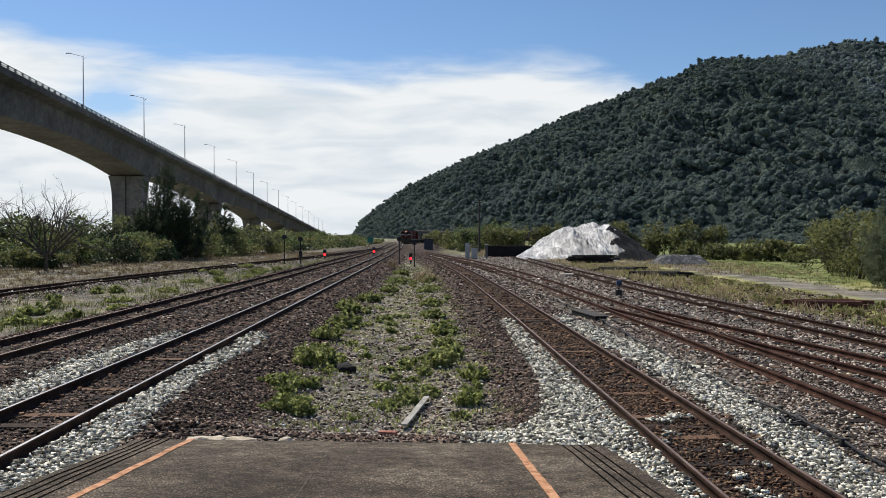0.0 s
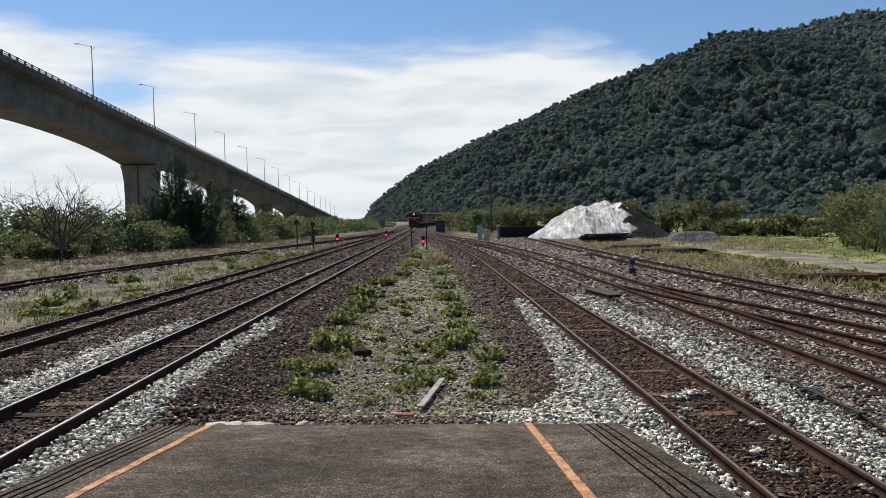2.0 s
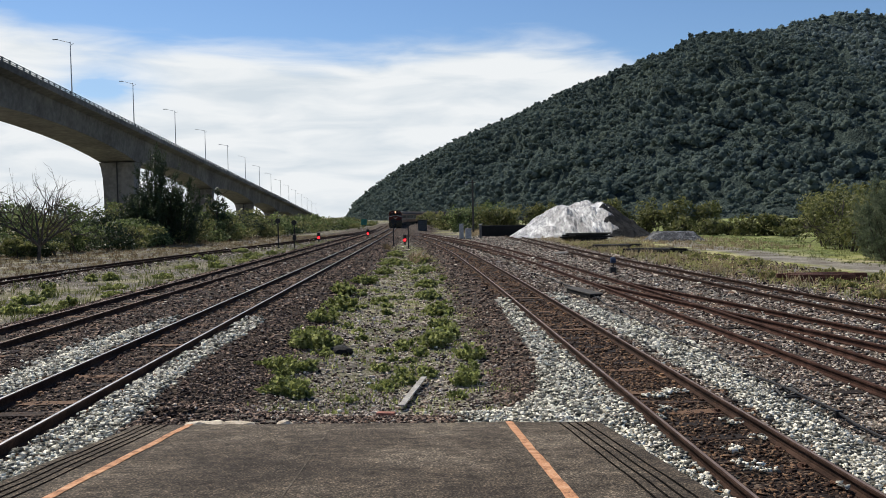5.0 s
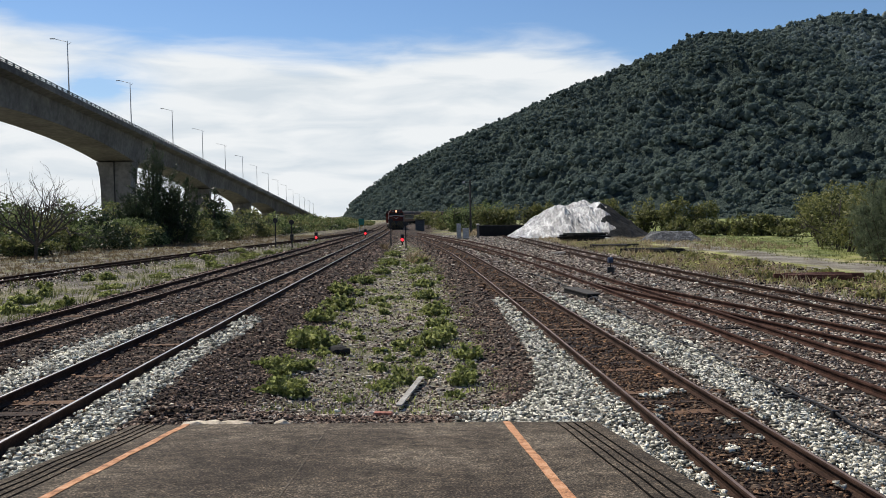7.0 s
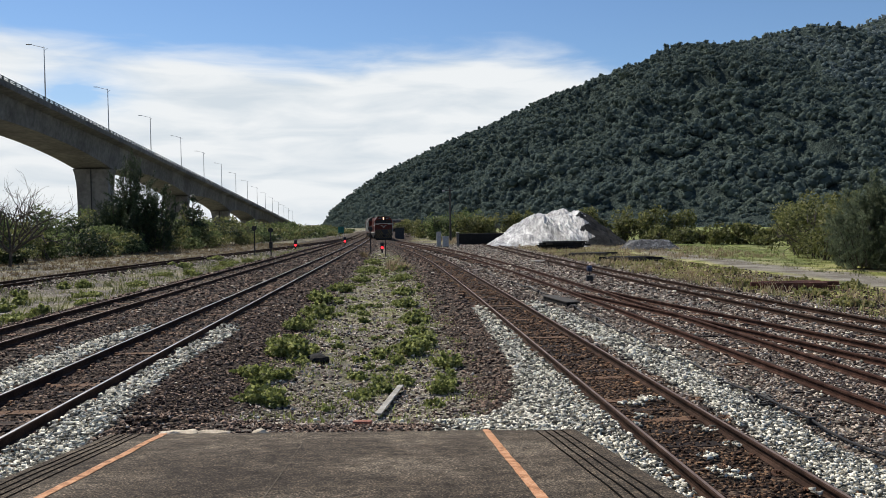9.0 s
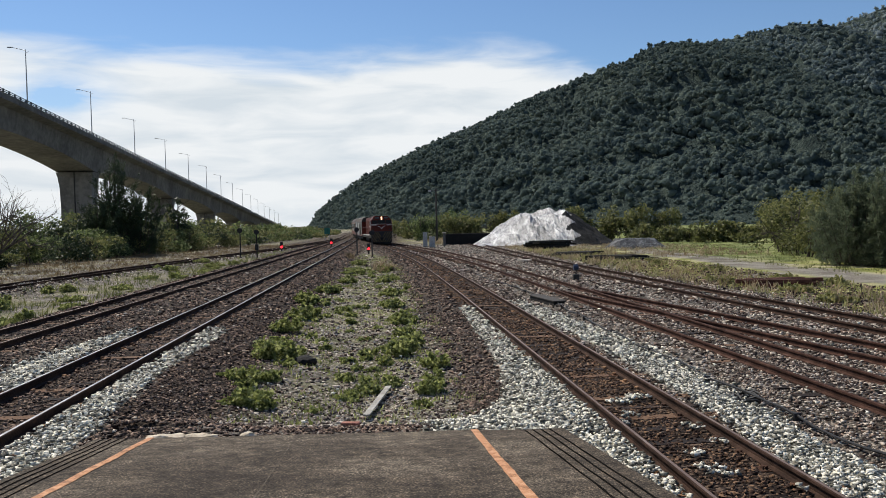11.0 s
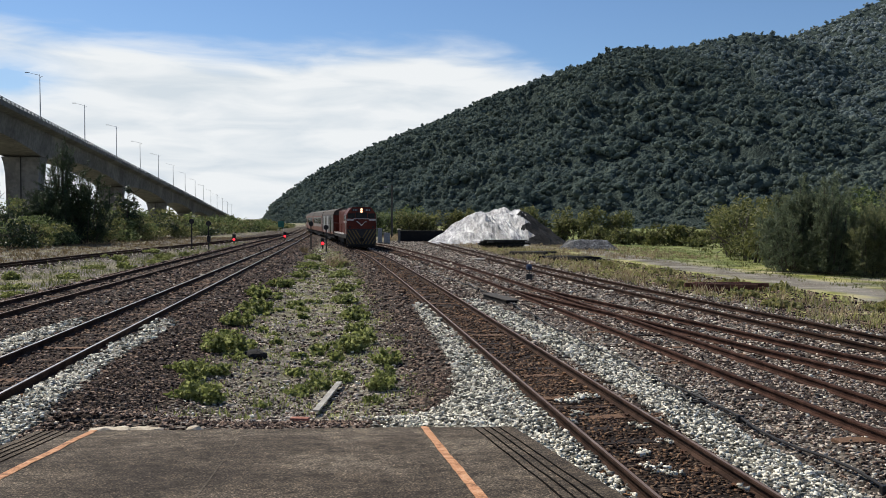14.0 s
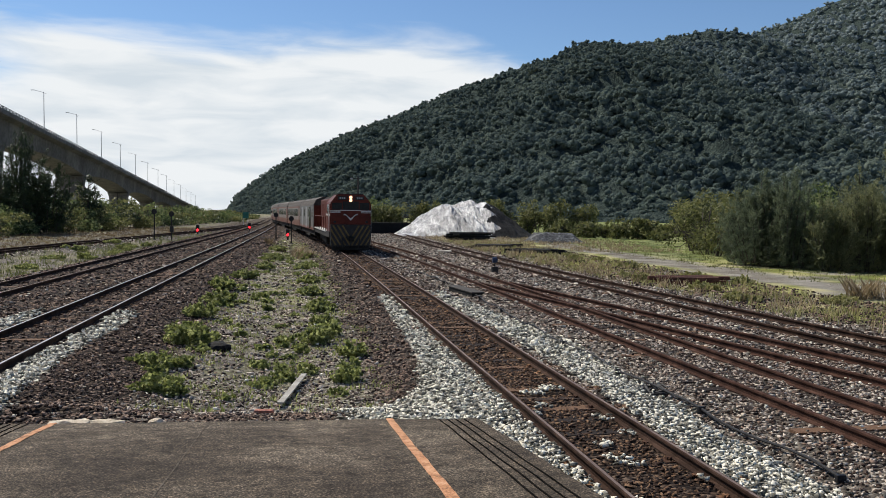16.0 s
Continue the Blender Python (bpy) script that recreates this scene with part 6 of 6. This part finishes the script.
# ---------------------------------------------------------------- heaps
def make_heap():
    x0, x1, y0, y1 = 8.6, 23.0, 82.5, 100.0
    nu, nv = 240, 100
    u, v = np.meshgrid(np.linspace(0, 1, nu), np.linspace(0, 1, nv))
    X, Y = x0 + u * (x1 - x0), y0 + v * (y1 - y0) + (1 - u) ** 1.4 * 9.0
    crest = np.interp(u, (0, 0.07, 0.15, 0.22, 0.30, 0.39, 0.45, 0.52, 0.56, 0.61, 0.655, 0.70, 0.78, 0.86, 0.93, 1.0), (0.0, 0.75, 1.55, 2.35, 3.0, 3.85, 3.6, 3.85, 4.05, 3.75, 4.15, 3.75, 2.85, 1.75, 0.9, 0.0))
    side = np.interp(v, (0, 0.10, 0.30, 0.45, 0.55, 0.75, 1.0), (0, 0.34, 0.86, 1.0, 1.0, 0.6, 0))
    Z = crest * side
    # creases of the sheet running down the slope and a little aslant
    q = X + 0.35 * Y + 0.55 * wobble(X, Y, 2.2, 2)
    crease = 0.34 * (0.4 - np.abs(np.sin(q * 1.15))) + 0.15 * (0.4 - np.abs(np.sin(q * 2.9 + 1.0 + 0.5 * wobble(X, Y, 1.6, 4)))) + 0.10 * (0.4 - np.abs(np.sin(q * 6.3 + 1.1 * wobble(X, Y, 0.9, 6)))) + 0.05 * (0.4 - np.abs(np.sin(q * 13.0 + 2.0 * wobble(X, Y, 0.7, 3)))) + 0.16 * wobble(X, Y, 1.9, 7)
    Z = np.maximum(Z + crease * np.clip(Z, 0, 1.0), 0) - 0.05
    Z += ground_height(X, Y)
    pts = np.stack([X, Y, Z], -1).reshape(-1, 3)
    i, j = np.meshgrid(np.arange(nu - 1), np.arange(nv - 1))
    a = (j * nu + i).ravel()
    quads = np.stack([a, a + 1, a + 1 + nu, a + nu], 1)
    uq = (i.ravel() + 0.5) / nu + 0.04 * np.sin(j.ravel() * 0.5)
    heap = base("covered_heap", 15, 91, 0, "big spoil heap under a wrinkled white sheet and black net", "heap")
    heap.matrix_world = Matrix.Identity(4)
    for name, msk, mat, lab in (("sheet", uq < 0.655, "sheet", "wrinkled white sheet"), ("net", uq >= 0.655, "net", "black shade net")):
        ob = big_mesh(name, pts, quads[msk], M[mat], heap)
        tagged(ob, lab)
    # second, low heap of gravel
    u, v = np.meshgrid(np.linspace(0, 1, 50), np.linspace(0, 1, 24))
    X, Y = 18.9 + u * 5.2, 73.5 + v * 4.5
    Z = 0.85 * np.minimum(1, 6 * u) * np.minimum(1, 5 * (1 - u)) * np.minimum(1, 3 * np.minimum(v, 1 - v)) + 0.05 * wobble(X, Y, 0.3) + ground_height(X, Y) - 0.04
    i, j = np.meshgrid(np.arange(49), np.arange(23))
    a = (j * 50 + i).ravel()
    ob = big_mesh("mound", np.stack([X, Y, Z], -1).reshape(-1, 3), np.stack([a, a + 1, a + 51, a + 50], 1), M["gravel_heap"])
    tagged(ob, "low flat-topped heap of grey gravel", "heap")


make_heap()


def timber_stack(x, y, turn, layout, mat, label, category="timber stack", ln=2.4):
    """layout: rows of (dx, dz, skew) for each beam of 0.2 x 0.15 m."""
    z = float(ground_height(x, y))
    st = base("timber_stack", x, y, z, label, category, "stacks of old sleepers", turn)
    me = None
    for dx, dy, dz, sk in layout:
        if me is None:
            o = part("beam", box(-ln / 2, ln / 2, -0.1, 0.1, 0, 0.15, 0.015), M[mat], st)
            me = o.data
        else:
            o = new("beam", me)
            o.parent = st
        o.matrix_local = pose(dx, dy, dz, 0, 0, sk)


rng_t = np.random.default_rng(71)
timber_stack(14.1, 79.5, 4, [(rng_t.normal(0, 0.7), -0.8 + 0.27 * k, 0.155 * lay, rng_t.normal(0, 9)) for lay in range(5) for k in range(7 - lay)], "timber_dark", "stack of dark old sleepers before the heap", ln=3.2)
timber_stack(13.4, 62.5, -12, [(rng_t.normal(0, 0.5), -1.4 + 0.3 * k, 0.15 * lay, rng_t.normal(0, 6)) for lay in range(2) for k in range(9 - 3 * lay)], "timber_dark", "loose pile of dark old sleepers in grass", ln=2.6)
timber_stack(14.6, 55.5, -14, [(rng_t.normal(0, 0.6), -2.0 + 0.42 * k, 0.15 * lay, rng_t.normal(0, 7)) for lay in range(2) for k in range(9 - 4 * lay)], "timber_dark", "loose pile of dark old sleepers in grass", ln=2.6)
timber_stack(14.2, 31.2, -6, [(rng_t.normal(0, 0.25), -0.75 + 0.24 * k, 0.12 * lay + 0.02 * (k % 2), rng_t.normal(0, 5)) for lay in range(2) for k in range(7 - 3 * lay)], "rust_plate", "pile of red rusted steel sleepers in grass", "steel pile", ln=2.3)


# ---------------------------------------------------------------- signals and lineside things
def disc_signal(x, y, h, label, extra=False):
    z = float(ground_height(x, y))
    s = base("disc_signal", x, y, z, label, "signal", "disc signals")
    part("post", rod((0, 0, -0.1), (0, 0, h), 0.055, 0.05), M["black_steel"], s)
    part("disc", rod((0, -0.05, h), (0, 0.05, h), 0.21, n=20), M["black_steel"], s)
    part("base_plate", box(-0.16, 0.16, -0.16, 0.16, -0.02, 0.05, 0.01), M["black_steel"], s)
    if extra:
        part("control_box", box(-0.14, 0.14, -0.12, 0.12, 0.75, 1.25, 0.02), M["black_steel"], s)


disc_signal(-3.88, 74.5, 2.2, "black disc signal on a thin post")
disc_signal(-2.43, 70.8, 2.1, "black disc signal on a thin post")
disc_signal(-13.34, 70.4, 2.25, "black disc signal on a thin post")
disc_signal(-11.95, 70.2, 2.25, "black disc signal with control box on its post", True)


def dwarf_signal(x, y, zl):
    """zl: height of the lamp over the ground."""
    z = float(ground_height(x, y))
    s = base("dwarf_signal", x, y, z, "low black signal showing a red light", "signal", "dwarf signals")
    part("stand", box(-0.07, 0.07, -0.07, 0.07, -0.05, zl - 0.15), M["black_steel"], s)
    hd = part("signal_head", box(-0.16, 0.16, -0.12, 0.12, zl - 0.18, zl + 0.5, 0.03), M["black_steel"], s)
    part("red_lens", rod((0, -0.12, zl), (0, -0.15, zl), 0.12, 0.11, 16), M["red_lamp"], hd, "glowing red lens")
    part("visor", box(-0.16, 0.16, -0.30, -0.12, zl + 0.15, zl + 0.17), M["black_steel"], hd)


dwarf_signal(-2.99, 77.7, 0.50)
dwarf_signal(-12.0, 85.0, 0.42)
dwarf_signal(-7.93, 96.2, 0.48)


def cabinet(x, y, w, h, label):
    z = float(ground_height(x, y))
    c = base("relay_cabinet", x, y, z, label, "cabinet", "relay cabinets")
    b = part("body", box(-w / 2, w / 2, -0.2, 0.2, 0.08, h, 0.015), M["grey_steel"], c)
    part("door", box(-w / 2 + 0.04, w / 2 - 0.04, -0.22, -0.2, 0.15, h - 0.08, 0.006), M["grey_steel"], b)
    part("lid", box(-w / 2 - 0.04, w / 2 + 0.04, -0.25, 0.25, h, h + 0.05, 0.01), M["grey_steel"], c)
    part("plinth", box(-w / 2 - 0.03, w / 2 + 0.03, -0.23, 0.23, -0.1, 0.08), M["concrete"], c)


cabinet(2.75, 94.3, 0.48, 1.62, "tall narrow grey steel relay cabinet")
cabinet(3.45, 92.0, 0.66, 1.15, "low wide grey steel relay cabinet")


def lineside():
    # lamp pole
    z = float(ground_height(5.0, 115))
    p = base("lamp_pole", 5.0, 115, z, "dark wooden pole with a small floodlight", "pole")
    part("pole", rod((0, 0, -0.2), (0, 0, 7.4), 0.15, 0.11), M["timber_dark"], p)
    part("crossarm", rod((-0.9, 0, 7.1), (0.5, 0, 7.1), 0.05), M["black_steel"], p)
    part("floodlight", box(-1.05, -0.7, -0.2, 0.2, 6.95, 7.2, 0.03), M["grey_steel"], p)
    # low dark wall with a gate post
    w = base("low_wall", 7.3, 101, float(ground_height(7.3, 101)), "low dark stained concrete wall beside the track", "wall")
    part("wall_body", box(-2.0, 3.6, -0.15, 0.15, -0.2, 1.25, 0.03), M["timber_dark"], w)
    part("coping", box(-2.05, 3.65, -0.2, 0.2, 1.25, 1.33, 0.02), M["timber_dark"], w)
    g = base("gate_post", 5.0, 96, float(ground_height(5.0, 96)), "short concrete gate post with pale cap", "post")
    part("shaft", box(-0.14, 0.14, -0.14, 0.14, -0.2, 1.5, 0.02), M["concrete"], g)
    part("cap", box(-0.19, 0.19, -0.19, 0.19, 1.5, 1.62, 0.02), M["concrete_pale"], g)
    # small hut
    h = base("relay_hut", -2.4, 140, float(ground_height(-2.4, 140)), "small dark grey relay hut beside the track", "hut")
    part("wall_body", box(-0.75, 0.75, -0.9, 0.9, -0.1, 1.75, 0.02), M["railing"], h)
    part("roof", box(-0.9, 0.9, -1.05, 1.05, 1.75, 1.9, 0.03), M["timber_dark"], h)
    part("door", box(-0.3, 0.3, -0.93, -0.9, 0.05, 1.6, 0.01), M["railing"], h)
    # green sign
    s = base("green_sign", -12.6, 145, float(ground_height(-12.6, 145)), "plain green trackside sign board on posts", "sign")
    part("board", box(-0.5, 0.5, -0.03, 0.03, 1.15, 2.2, 0.01), M["green_sign"], s)
    for dx in (-0.35, 0.35):
        part("post", rod((dx, 0.05, -0.2), (dx, 0.05, 2.1), 0.04), M["grey_steel"], s)
    # point lever
    lv = base("point_lever", 7.67, 36.5, float(ground_height(7.67, 36.5)), "dark blue hand point lever with weight", "point lever")
    part("stand", box(-0.13, 0.13, -0.13, 0.13, -0.05, 0.28, 0.02), M["black_steel"], lv)
    part("lever", rod((0, 0, 0.2), (0.05, 0, 0.74), 0.03), M["black_steel"], lv)
    part("weight", rod((-0.1, 0, 0.58), (0.1, 0, 0.58), 0.13, n=14), M["blue_paint"], lv, "blue painted weight")
    # weathered board on the strip
    b = base("plank", -0.43, 13.5, float(ground_height(-0.43, 13.5)), "bleached narrow wooden plank lying on gravel", "plank", turn=-8)
    part("board", box(-0.05, 0.05, -1.1, 1.1, 0.075, 0.10, 0.006), M["timber_grey"], b)
    # cover box over the pipe crank
    m_ = base("crank_box", 4.92, 28.2, float(ground_height(4.92, 28.2)), "low dark timber cover box on the ballast", "box", turn=9)
    part("box_body", box(-0.2, 0.2, -1.25, 1.25, -0.05, 0.11, 0.02), M["timber_dark"], m_)
    part("lid", box(-0.23, 0.23, -1.3, 1.3, 0.11, 0.15, 0.012), M["timber_dark"], m_)
    # brick fragment and dark lump on the strip, pale ring left on the asphalt
    br = base("brick_fragment", -0.77, 11.68, float(ground_height(-0.77, 11.68)), "worn red brick fragment lying on ballast", "brick", turn=80)
    part("brick_body", box(-0.06, 0.06, -0.13, 0.13, 0.0, 0.075, 0.018), M["brick"], br)
    bm = bmesh.new()
    bmesh.ops.create_icosphere(bm, subdivisions=2, radius=1.0)
    r_ = np.random.default_rng(83)
    for v_ in bm.verts:
        v_.co = Vector((v_.co.x * 0.26, v_.co.y * 0.2, v_.co.z * 0.13)) * r_.uniform(0.8, 1.15)
    lump = part("dark_rock", bm, M["timber_dark"])
    lump.matrix_world = pose(-2.02, 17.3, float(ground_height(-2.02, 17.3)) + 0.05)
    tagged(lump, "dark lump lying among weeds", "rock")
    # pale slab
    sl = base("concrete_slab", 8.3, 55.5, float(ground_height(8.3, 55.5)), "broken pale concrete slab on the ballast", "slab", turn=20)
    part("slab_body", box(-0.45, 0.45, -0.35, 0.35, -0.02, 0.1, 0.03), M["concrete_pale"], sl)
    # signal rod with joints along the platform track
    ys = np.arange(8.0, 44.0, 0.5)
    xs = np.interp(ys, R1[:, 1], R1[:, 0]) + np.interp(ys, (8, 12, 20, 28, 36, 44), (2.05, 2.05, 2.05, 2.25, 2.1, 1.6)) + 0.04 * np.sin(ys * 1.7)
    pts = [(x, y, float(ground_height(x, y)) + 0.07 + 0.015 * math.sin(3 * y)) for x, y in zip(xs, ys)]
    rod_ = base("signal_pipe", xs[0], ys[0], 0, "thin dark pipe run beside the platform track", "pipe")
    rod_.matrix_world = Matrix.Identity(4)
    sweep("pipe", pts, [(0.019 * math.cos(a), 0.019 * math.sin(a)) for a in np.linspace(0, 6.283, 9)[:-1]], M["black"], rod_)
    for k in range(0, len(ys), 6):
        x, y, z = pts[k]
        part("bracket", box(x - 0.05, x + 0.05, y - 0.03, y + 0.03, z - 0.1, z + 0.03, 0.008), M["black_steel"], rod_)
    cl = base("cable_coil", 5.08, 12.3, float(ground_height(5.08, 12.3)), "tangle of black cable on pale ballast", "cable")
    bm = bmesh.new()
    r_ = np.random.default_rng(81)
    for _ in range(5):
        a0, rr = r_.uniform(0, 6.28), r_.uniform(0.10, 0.24)
        c0 = Vector((r_.normal(0, 0.16), r_.normal(0, 0.2), 0.07))
        prev = None
        for a in np.linspace(a0, a0 + 5.0, 12):
            q = c0 + Vector((rr * math.cos(a), rr * 1.5 * math.sin(a), 0.03 * math.sin(3 * a)))
            if prev is not None:
                rod(prev, q, 0.022, n=6, bm=bm)
            prev = q
    part("coil", bm, M["black"], cl)


lineside()


motions()
